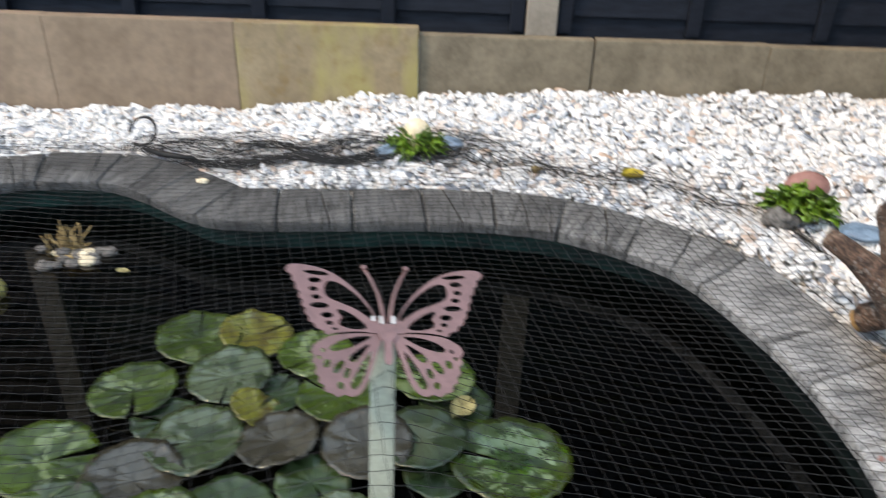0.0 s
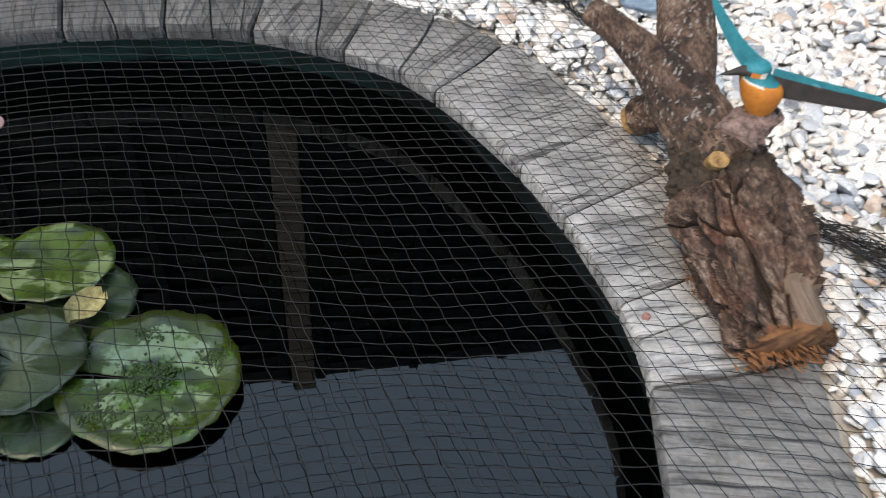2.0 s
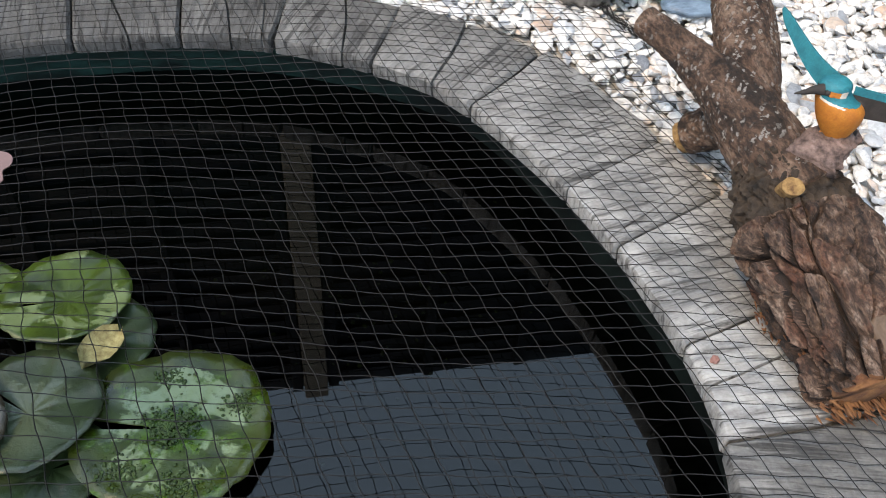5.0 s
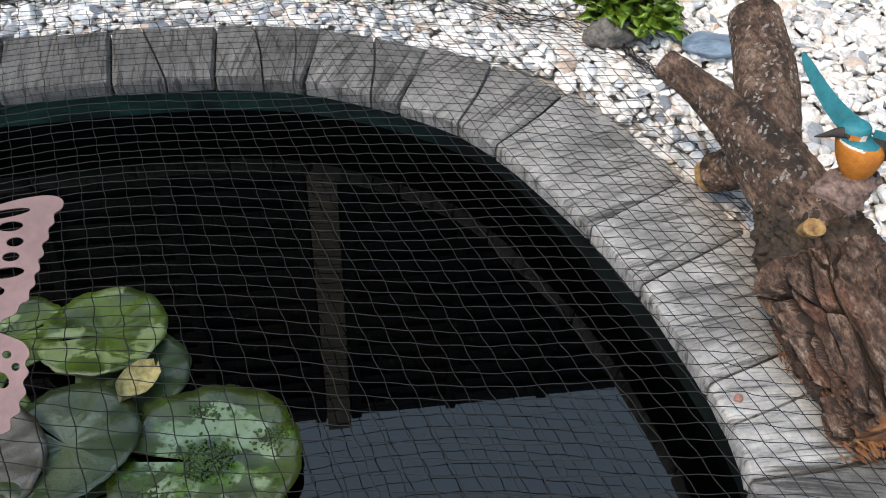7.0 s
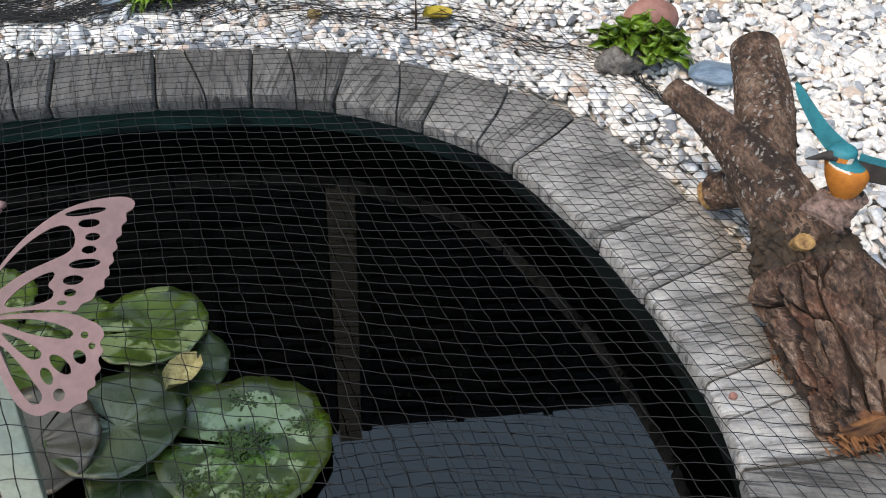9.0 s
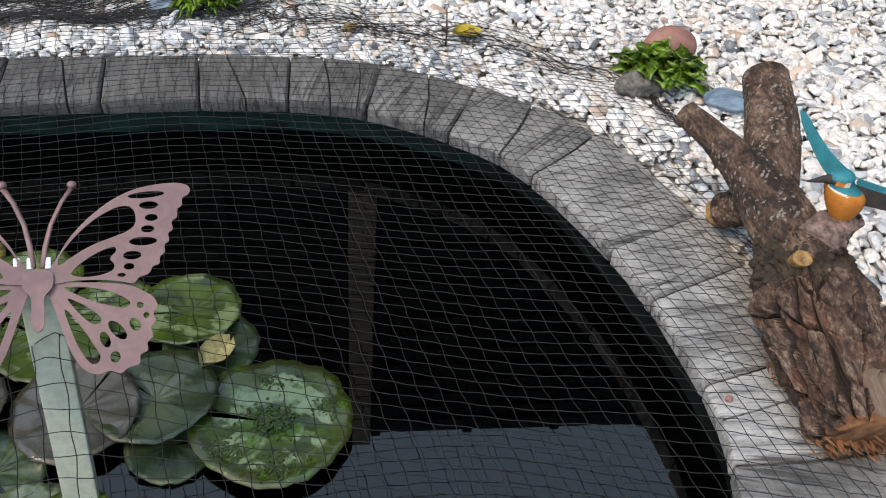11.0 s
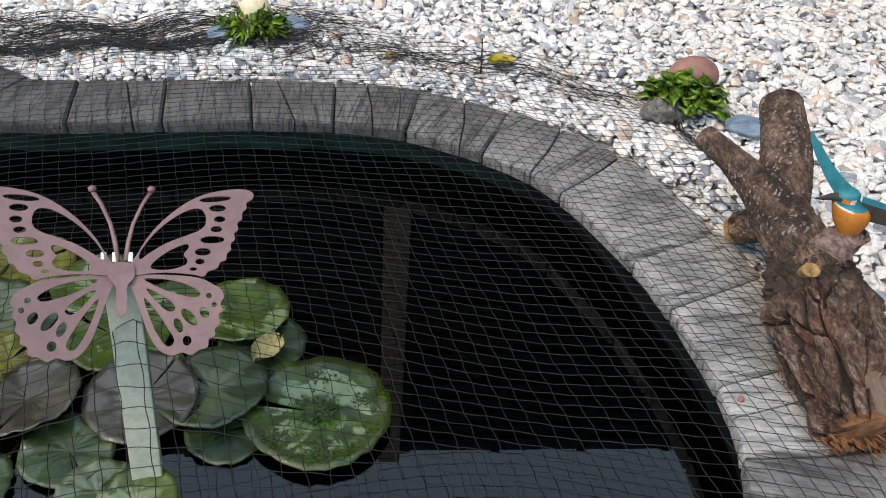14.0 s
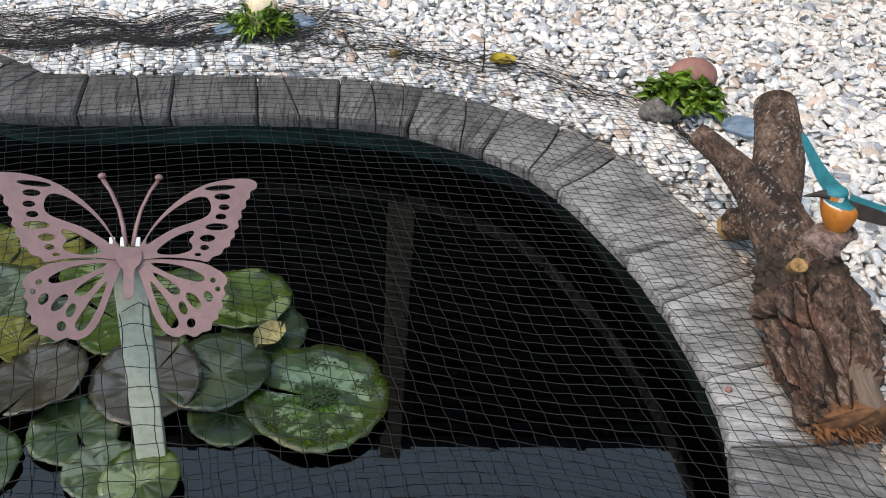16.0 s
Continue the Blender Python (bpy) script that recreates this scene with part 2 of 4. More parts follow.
def make_liner():
    """Black pond liner with a teal film of algae along the back wall."""
    m = make_speckled("pond_liner", (0.0012, 0.0025, 0.0025), (0.004, 0.009, 0.008), 7, 0.6, 0.3)
    old = bsdf(m).inputs["Base Color"].links[0].from_socket
    xyz = node(m, "ShaderNodeSeparateXYZ")
    wire(m, coords(m), xyz.inputs[0])
    back = node(m, "ShaderNodeMapRange")
    wire(m, xyz.outputs["Y"], back.inputs["Value"])
    back.inputs["From Min"].default_value, back.inputs["From Max"].default_value = 1.60, 1.80
    patch = ramp(m, tex(m, coords(m, (1, 1, 2.5)), 9, 5, 0.65, 0.5), [(0.36, g3(0.15)), (0.62, g3(1.0))])
    c = mix(m, mix(m, 1.0, back.outputs[0], patch, "MULTIPLY"), old, (0.0075, 0.038, 0.031))
    wire(m, c, bsdf(m).inputs["Base Color"])
    bsdf(m).inputs["Specular IOR Level"].default_value = 0.15
    return m


LINER = make_liner()
SILT = make_speckled("pond_silt", (0.004, 0.005, 0.004), (0.012, 0.016, 0.010), 9, 0.9, 0.3)
ALGAE = make_speckled("algae", (0.004, 0.014, 0.0015), (0.030, 0.075, 0.006), 160, 0.6, 0.5)
WEED = make_speckled("pond_weed", (0.012, 0.03, 0.006), (0.06, 0.10, 0.03), 90, 0.8)
PERCH = make_speckled("perch_bark", (0.035, 0.020, 0.016), (0.31, 0.205, 0.175), 110, 0.85, 1.0)
NET = mat("black_net", (0.0095, 0.009, 0.009), 0.65, 0, 0.3)
SOIL = make_speckled("sandy_ground", (0.30, 0.28, 0.25), (0.46, 0.44, 0.41), 30, 0.95, 0.6)
SLATE = make_speckled("blue_slate", (0.05, 0.085, 0.13), (0.24, 0.34, 0.44), 26, 0.4, 0.6, (0.5, 1.6, 2))
RED_STONE = make_speckled("red_stone", (0.22, 0.10, 0.085), (0.34, 0.17, 0.14), 40, 0.7, 0.3)
CREAM_STONE = make_speckled("cream_stone", (0.60, 0.48, 0.30), (0.78, 0.68, 0.50), 40, 0.7, 0.3)
YELLOW_LEAF = make_speckled("yellow_leaf", (0.30, 0.20, 0.015), (0.52, 0.40, 0.04), 50, 0.6, 0.4)
GOLD = make_speckled("dull_gold", (0.28, 0.22, 0.06), (0.45, 0.38, 0.13), 40, 0.4, 0.3)
GREY_STONE = make_speckled("grey_stone", (0.035, 0.032, 0.03), (0.24, 0.22, 0.20), 110, 0.85, 1.0)
DRY_STEM = make_speckled("dry_stem", (0.20, 0.13, 0.05), (0.42, 0.30, 0.13), 50, 0.8, 0.4)
BIRD_TEAL = make_speckled("teal_paint", (0.0, 0.11, 0.14), (0.003, 0.19, 0.225), 60, 0.62, 0.4)
BIRD_ORANGE = make_speckled("orange_paint", (0.36, 0.10, 0.010), (0.52, 0.18, 0.020), 60, 0.7, 0.4)
BIRD_BLACK = make_speckled("dark_paint", (0.012, 0.010, 0.009), (0.035, 0.026, 0.022), 80, 0.8, 0.2)
BIRD_WHITE = make_speckled("white_paint", (0.45, 0.42, 0.36), (0.58, 0.55, 0.48), 80, 0.5, 0.2)


def make_water():
    m = mat("pond_water", (0.003, 0.0045, 0.004), 0.0)
    b = bsdf(m)
    b.inputs["Transmission Weight"].default_value = 1.0
    b.inputs["IOR"].default_value = 1.39
    v = coords(m)
    bump(m, tex(m, v, 5, 2, 0.4), 0.016, 0.01)
    return m


WATER = make_water()


# ---- mesh helpers ----
class Build:
    """Collects vertices and faces of one mesh."""

    def __init__(self):
        self.v, self.f, self.mi = [], [], []

    def grid(self, rows, closed=False, slot=0, caps=False):
        """rows: list of equally long lists of points; closed: each row is a ring."""
        o, n = len(self.v), len(rows[0])
        for r in rows:
            self.v.extend(tuple(p) for p in r)
        for i in range(len(rows) - 1):
            for j in range(n if closed else n - 1):
                k = (j + 1) % n
                self.f.append((o + i * n + j, o + i * n + k, o + (i + 1) * n + k, o + (i + 1) * n + j))
                self.mi.append(slot)
        if caps:
            for i in (0, len(rows) - 1):
                ring = [o + i * n + j for j in range(n)]
                self.f.append(tuple(ring if i else ring[::-1]))
                self.mi.append(slot)

    def box(self, lo, hi, slot=0, m=None):
        o = len(self.v)
        for x in (lo[0], hi[0]):
            for y in (lo[1], hi[1]):
                for z in (lo[2], hi[2]):
                    p = Vector((x, y, z))
                    self.v.append(tuple(m @ p if m else p))
        for q in ((0, 1, 3, 2), (4, 6, 7, 5), (0, 4, 5, 1), (2, 3, 7, 6), (0, 2, 6, 4), (1, 5, 7, 3)):
            self.f.append(tuple(o + i for i in q))
            self.mi.append(slot)

    def ball(self, c, r, slot=0, turn=None, seg=16, rings=10, wob=0.0, seed=0.0):
        rows = []
        for i in range(rings + 1):
            a = math.pi * i / rings
            row = []
            for j in range(seg):
                b = 2 * math.pi * j / seg
                d = Vector((math.sin(a) * math.cos(b), math.sin(a) * math.sin(b), math.cos(a)))
                k = 1 + wob * noise.noise(d * 1.7 + Vector((seed, seed * 2, 0)))
                p = Vector((d.x * r[0], d.y * r[1], d.z * r[2])) * k
                if turn:
                    p = turn @ p
                row.append(p + Vector(c))
            rows.append(row)
        self.grid(rows, True, slot)

    def tube(self, pts, radii, seg=8, slot=0, caps=True, flat=1.0, disp=None):
        pts = [Vector(p) for p in pts]
        rows, up = [], Vector((0, 0, 1))
        for i, p in enumerate(pts):
            d = (pts[min(i + 1, len(pts) - 1)] - pts[max(i - 1, 0)]).normalized()
            u = up if abs(d.dot(up)) < 0.95 else Vector((0, 1, 0))
            a = d.cross(u).normalized()
            b = a.cross(d).normalized()
            row = []
            for j in range(seg):
                t = 2 * math.pi * j / seg
                w = a * math.cos(t) + b * math.sin(t) * flat
                k = radii[i] if not disp else radii[i] + disp(p + w * radii[i], i / (len(pts) - 1), t)
                row.append(p + w * k)
            rows.append(row)
        self.grid(rows, True, slot, caps)

    def mesh(self, name, mats, smooth=True, bevel=0.0, merge=True):
        me = bpy.data.meshes.new(name)
        me.from_pydata(self.v, [], self.f)
        for mt in mats if isinstance(mats, (list, tuple)) else (mats,):
            me.materials.append(mt)
        me.polygons.foreach_set("material_index", self.mi)
        me.polygons.foreach_set("use_smooth", [smooth] * len(self.f))
        bm = bmesh.new()
        bm.from_mesh(me)
        if merge:
            bmesh.ops.remove_doubles(bm, verts=bm.verts, dist=1e-5)
        if bevel:
            bmesh.ops.bevel(bm, geom=bm.edges[:], offset=bevel, segments=2, affect="EDGES", profile=0.6)
        bmesh.ops.recalc_face_normals(bm, faces=bm.faces)
        bm.to_mesh(me)
        bm.free()
        me.update()
        return me


def part(name, build, mats, parent=None, label="", smooth=True, bevel=0.0, merge=True):
    ob = new(name, build.mesh(name, mats, smooth, bevel, merge))
    if parent:
        ob.parent = parent
    return tagged(ob, label) if label else ob


def empty(name, at=(0, 0, 0)):
    ob = new(name)
    ob.location = at
    return ob


def smooth_path(pts, n, closed=False):
    """Catmull-Rom through pts, resampled to n evenly spaced points."""
    P = [np.array(p, float) for p in pts]
    out, m = [], len(P)
    for i in range(m if closed else m - 1):
        p0, p1 = P[(i - 1) % m] if closed or i else P[0], P[i]
        p2 = P[(i + 1) % m]
        p3 = P[(i + 2) % m] if closed else P[min(i + 2, m - 1)]
        for k in range(20):
            t = k / 20
            out.append(0.5 * (2 * p1 + (p2 - p0) * t + (2 * p0 - 5 * p1 + 4 * p2 - p3) * t * t + (3 * p1 - p0 - 3 * p2 + p3) * t ** 3))
    out.append(P[0] if closed else P[-1])
    out = np.array(out)
    s = np.r_[0, np.cumsum(np.linalg.norm(np.diff(out, axis=0), axis=1))]
    q = np.linspace(0, s[-1], n)
    return np.stack([np.interp(q, s, out[:, k]) for k in range(out.shape[1])], 1)


# ---- the plan: pond outline, gravel heights ----
POND = [(-0.459, 1.756), (-0.2, 1.771), (0.0, 1.784), (0.141, 1.784), (0.28, 1.762), (0.445, 1.685), (0.58, 1.565), (0.655, 1.40), (0.708, 1.21), (0.735, 1.06),
        (0.738, 0.94), (0.715, 0.83), (0.68, 0.70), (0.60, 0.48), (0.42, 0.24), (0.1, 0.10), (-0.4, 0.08), (-0.9, 0.2), (-1.35, 0.5), (-1.6, 0.95), (-1.55, 1.45),
        (-1.38, 1.75), (-1.115, 1.898), (-0.95, 1.935), (-0.80, 1.925), (-0.666, 1.853), (-0.56, 1.782)]
OUTLINE = smooth_path(POND, 721, True)[:-1]


def inside(x, y):
    """Even-odd test against the pond outline, vectorised."""
    c = np.zeros(np.shape(x), bool)
    P = OUTLINE[::6]
    for (x1, y1), (x2, y2) in zip(P, np.roll(P, -1, 0)):
        hit = ((y1 > y) != (y2 > y)) & (x < (x2 - x1) * (y - y1) / (y2 - y1 + 1e-12) + x1)
        c ^= hit
    return c


def pond_gap(x, y):
    """Signed distance to the pond's inner rim: negative inside."""
    P = OUTLINE[::4]
    d = np.sqrt(((np.stack([x, y], -1)[..., None, :] - P) ** 2).sum(-1)).min(-1)
    return np.where(inside(x, y), -d, d)


def gravel_z(x, y):
    t = np.clip((y - 1.9) / 0.75, 0, 1)
    far = np.interp(x, [-1.6, -1.0, -0.5, 0.0, 0.6, 1.6], [-0.11, -0.10, -0.065, 0.0, 0.02, 0.045])
    bumps = 0.008 * np.sin(x * 9 + 1) * np.sin(y * 11 + 2) + 0.006 * np.sin(x * 21 + y * 17)
    return -0.022 + t * (far + 0.022) + bumps


# ---- ground ----
ground = Build()
xs = np.r_[-60, -20, -6, np.linspace(-3, 3.2, 63), 6, 20, 60]
ys = np.r_[-60, -20, -6, np.linspace(-1.5, 2.9, 45), 6, 20, 60]
GX, GY = np.meshgrid(xs, ys)
GAP = pond_gap(GX, GY)
GZ = np.where((np.abs(GX) < 5) & (GY < 3) & (GY > -3), gravel_z(GX, GY), -0.03) - 0.012
GZ = np.where(GAP < 0.06, -0.85, GZ)
ground.grid([[(GX[i, j], GY[i, j], GZ[i, j]) for j in range(len(xs))] for i in range(len(ys))])
tagged(part("ground", ground, SOIL), "pale sandy ground under the loose gravel", "ground", kind="structure")

# ---- pond shell and water ----
pond = tagged(empty("pond_basin"), "dark green liner basin of a garden pond", "pond", kind="structure")
n = len(OUTLINE)
tang = np.roll(OUTLINE, -3, 0) - np.roll(OUTLINE, 3, 0)
tang /= np.linalg.norm(tang, axis=1)[:, None]
OUTWARD = np.stack([tang[:, 1], -tang[:, 0]], 1)
if inside(np.array(OUTLINE[0][0] + 0.02 * OUTWARD[0][0]), np.array(OUTLINE[0][1] + 0.02 * OUTWARD[0][1])):
    OUTWARD = -OUTWARD
wall = Build()
prof = [(0.05, -0.030), (0.014, -0.034), (0.005, -0.05), (0.003, -0.11), (0.0, -0.25), (-0.01, -0.45), (-0.05, -0.62), (-0.2, -0.70)]
wall.grid([[(*(OUTLINE[i] + OUTWARD[i] * o), z) for i in range(0, n, 4)] for o, z in prof], True)
part("liner", wall, LINER, pond, "dark green liner wall")
bed = Build()
bed.box((-2.0, -0.2, -0.74), (1.2, 2.2, -0.70))
part("pond_floor", bed, SILT, pond, "black silt floor")
surf = Build()
surf.v = [(*(OUTLINE[i] + OUTWARD[i] * 0.006), WATER_Z) for i in range(0, n, 4)]
surf.f, surf.mi = [tuple(range(len(surf.v)))], [0]
water = tagged(part("water", surf, WATER, smooth=False), "still dark pond water mirroring fence and sky", "water", kind="structure")
water.visible_shadow = False

# ---- rim stones ----
rim = tagged(empty("pond_rim"), "curved edging of grey weathered timber-effect stones", "pond edging", kind="structure")
seg = np.linalg.norm(np.roll(OUTLINE, -1, 0) - OUTLINE, axis=1)
arc = np.r_[0, np.cumsum(seg)]
total = arc[-1]
rng = random.Random(5)
SEEN = [0.086, 0.266, 0.441, 0.609, 0.768, 0.945, 1.155, 1.385, 1.505, 1.67, 1.80]     # joints along the visible arc
rest = round((total - SEEN[-1]) / 0.171)
cuts = SEEN + [SEEN[-1] + (total + SEEN[0] - SEEN[-1]) * (k + rng.uniform(-0.06, 0.06)) / rest for k in range(1, rest)]
count = len(cuts)


def on_rim(s):
    i = int(np.searchsorted(arc, s % total) - 1) % n
    f = (s % total - arc[i]) / seg[i]
    a, b = OUTLINE[i], OUTLINE[(i + 1) % n]
    w = OUTWARD[i] * (1 - f) + OUTWARD[(i + 1) % n] * f
    return a * (1 - f) + b * f, w / np.linalg.norm(w)


for k in range(count):
    s0, s1 = cuts[k], cuts[(k + 1) % count]
    if s1 < s0:
        s1 += total
    s0, s1 = s0 + 0.0018, s1 - 0.0018
    mid, out_mid = on_rim((s0 + s1) / 2)
    ang = math.atan2(-out_mid[0], out_mid[1])
    base = Matrix.Translation((mid[0], mid[1], rng.uniform(-0.002, 0.002))) @ Matrix.Rotation(ang, 4, "Z")
    inv = base.inverted()
    wide = 0.137 + 0.042 * min(max((mid[0] - 0.45) / 0.3, 0), 1)
    b = Build()
    rows = []
    often = 0.9 if mid[0] < 0.45 else 0.3
    ga, gb = rng.uniform(0.42, 0.66), rng.uniform(0.80, 0.88)
    fs = [0, 0.025, 0.13, 0.28, ga - 0.013, ga - 0.003, ga + 0.003, ga + 0.013, gb - 0.013, gb, gb + 0.013, 0.975, 1.0]
    groove = 0.011 if rng.random() < often else 0.0004
    deep = {0: 0.006, 12: 0.006, 5: groove, 6: groove, 9: 0.004 if rng.random() < often * 0.4 else 0.0003}
    slope = rng.uniform(-0.05, 0.05)
    for j, f in enumerate(fs):
        edge = deep.get(j, 0.0)
        row = []
        for q in range(13):
            p, o = on_rim(s0 + (s1 - s0) * f)
            lip = float(np.interp(p[0], [0.50, 0.62, 0.69], [0.045, 0.040, 0.022])) + 0.004
            d, z = ((-lip + 0.065, -0.031), (-lip + 0.010, -0.031), (-lip + 0.004, -0.030), (-lip + 0.001, -0.016), (-lip, -0.004), (-lip + 0.0016, -0.001),
                    (-lip + 0.005, 0.0), (0.03, 0.001), (0.08, 0.0), (wide - 0.015, -0.001), (wide - 0.004, -0.005), (wide, -0.02), (wide - 0.001, -0.05))[q]
            skew = ((slope - 0.11) * d / 0.137 if 3 < j < 11 else 0) - (0.06 + 0.10 * min(max((mid[0] - 0.2) / 0.3, 0), 1)) * max(d, -0.05) / 0.137
            p, o = on_rim(s0 + (s1 - s0) * f + 0.171 * skew)
            wob = 0.0030 * noise.noise(Vector((p[0] * 14, p[1] * 14, q * 0.35 + k))) + 0.0014 * noise.noise(Vector((p[0] * 45, p[1] * 45, q * 1.3 + k)))
            zz = z + (0.6 * wob if 3 < q < 11 else 0) - (edge if 3 < q < 11 else 0)
            dd = d + wob + (edge * 0.6 if 1 < q < 6 else 0)
            row.append(inv @ Vector((p[0] + o[0] * dd, p[1] + o[1] * dd, zz)))
        rows.append(row)
    b.grid(rows)
    for row, flip in ((rows[0], False), (rows[-1], True)):  # end faces
        o_ = len(b.v)
        b.v.extend(tuple(p) for p in row)
        b.f.append(tuple(o_ + i for i in (range(len(row)) if flip else range(len(row) - 1, -1, -1))))
        b.mi.append(0)
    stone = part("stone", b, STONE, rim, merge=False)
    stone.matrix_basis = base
    stone.data.set_sharp_from_angle(angle=radians(38))
    # each block has its own grey; those towards the back left are darker
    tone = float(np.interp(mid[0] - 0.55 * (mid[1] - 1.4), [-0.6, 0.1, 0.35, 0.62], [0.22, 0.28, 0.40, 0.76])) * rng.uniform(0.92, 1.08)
    # the shadow lying on this one block is put into its tone
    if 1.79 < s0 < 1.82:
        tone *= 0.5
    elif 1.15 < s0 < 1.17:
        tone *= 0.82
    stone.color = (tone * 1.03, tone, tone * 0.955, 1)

# ---- fence ----
LEFT_X, CORNER_X = -5.2, 1.70
fence = tagged(empty("fence"), "near-black overlap fence on concrete posts and gravel boards", "fence", kind="structure")


def concrete_board(x0, x1, face, top, material, label, gap=0.0006):
    b = Build()
    b.box((x0 + 0.0006, face, -0.2), (x1 - gap, face + 0.042, top))
    part("gravel_board", b, material, fence, label, False, 0.004)


concrete_board(-3.3, -1.27, 2.619, 0.216, CONCRETE, "sand-coloured smooth concrete board")
concrete_board(-1.27, -0.662, 2.617, 0.215, CONCRETE, "sand-coloured smooth concrete board")
concrete_board(-0.662, -0.072, 2.617, 0.2145, CONCRETE_MOSS, "sand-coloured concrete board with yellow algae stains")
concrete_board(-0.072, 0.497, 2.64, 0.186, CONCRETE_GREY, "brown-grey weathered concrete board", 0.005)
concrete_board(0.497, 1.06, 2.644, 0.187, CONCRETE_GREY, "brown-grey weathered concrete board")
concrete_board(1.06, 1.80, 2.642, 0.184, CONCRETE_GREY, "brown-grey weathered concrete board")

lap = Build()
lap.box((-0.868, -0.006, -0.055), (0.868, 0.006, 0.055), 0, Matrix.Rotation(radians(-11), 4, "X"))
LAP_MESH = lap.mesh("board", FENCE_PAINT, False, 0.002)
bat = Build()
bat.box((-0.022, -0.012, 0.19), (0.022, 0.012, 2.11))
BATTEN_MESH = bat.mesh("batten", FENCE_PAINT, False, 0.003)
pb = Build()
pb.box((-0.868, 0.012, 0.17), (0.868, 0.018, 2.10))
PANEL_MESH = pb.mesh("panel", FENCE_PAINT, False)
pp = Build()
pp.box((-0.05, -0.05, -0.3), (0.05, 0.05, 2.155))
POST_MESH = pp.mesh("post", CONCRETE_POST, False, 0.006)


def post(x, y):
    o = new("post", POST_MESH)
    o.parent, o.location = fence, (x, y, 0)
    tagged(o, "pale sandy concrete post")


def fence_panel(x, y, turn):
    panel = new("panel", PANEL_MESH)
    panel.parent, panel.location, panel.rotation_euler = fence, (x, y, 0), (0, 0, radians(turn))
    tagged(panel, "near-black painted panel")
    for i in range(21):
        o = new("board", LAP_MESH)
        o.parent, o.location = panel, (0, rng.uniform(-0.003, 0.003), 0.20 + i * 0.0945)
        o.rotation_euler = (0, rng.uniform(-0.004, 0.004), 0)
    for dx in (-0.84, -0.42, 0.0, 0.42, 0.84):
        o = new("batten", BATTEN_MESH)
        o.parent, o.location = panel, (dx, -0.03, 0)


for k in range(4):
    post(0.322 - 1.836 * k, 2.735)
    fence_panel(0.322 - 1.836 * k - 0.918, 2.74, 0)
fence_panel(1.238, 2.742, 0)
for k in range(3):
    fence_panel(1.815, 1.76 - 1.836 * k, -90)
    post(1.81, 2.678 - 1.836 * k)
post(1.81, -2.83)

# ---- lily pads ----
def lily_pad(x, y, r, material, notch, label, tilt=(0, 0), lift=0.0, seed=0, cup=0.006):
    b = Build()
    rs = random.Random(seed)
    rows, na, gap = [], 72, radians(rs.uniform(3, 14))
    for ring in range(9):
        f = ring / 8
        row = []
        for j in range(na + 1):
            a = gap / 2 + (2 * math.pi - gap) * j / na
            edge = 1 + 0.05 * noise.noise(Vector((math.cos(a) * 1.6, math.sin(a) * 1.6, seed))) + 0.022 * noise.noise(Vector((math.cos(a) * 7, math.sin(a) * 7, seed))) + 0.010 * math.sin(17 * a + 3 * math.sin(2 * a + seed))
            q = f * edge * r
            if f > 0.5 and j in (0, na):
                q *= 1.02
            tooth = 0.0035 * max(noise.noise(Vector((math.cos(a) * 6, math.sin(a) * 6, seed + 3))), 0) * f ** 12
            wav = tooth * 2 + (0.007 * noise.noise(Vector((math.cos(a) * 2.2, math.sin(a) * 2.2, seed + 9))) + 0.0012 * math.sin(9 * a + seed)) * f ** 3
            z = cup * f ** 3 + wav - 0.003 * math.exp(-(f * 4) ** 2) + 0.0006 * math.cos(a * 13 + 2 * math.sin(a * 2 + seed)) * f * (1 - f) * 3
            row.append((q * math.cos(a), q * math.sin(a), z))
        rows.append(row)
    b.grid(rows)
    o = len(b.v)
    b.grid([[(p[0] * 0.995, p[1] * 0.995, p[2] - 0.0025) for p in row] for row in rows])
    b.grid([rows[-1], [(p[0] * 0.995, p[1] * 0.995, p[2] - 0.0025) for p in rows[-1]]])
    ob = part("lily_pad", b, material)
    ob.matrix_basis = pose(x, y, WATER_Z + 0.005 + lift, tilt[0], tilt[1], notch)
    return tagged(ob, label, "lily pad", "water lily pads")


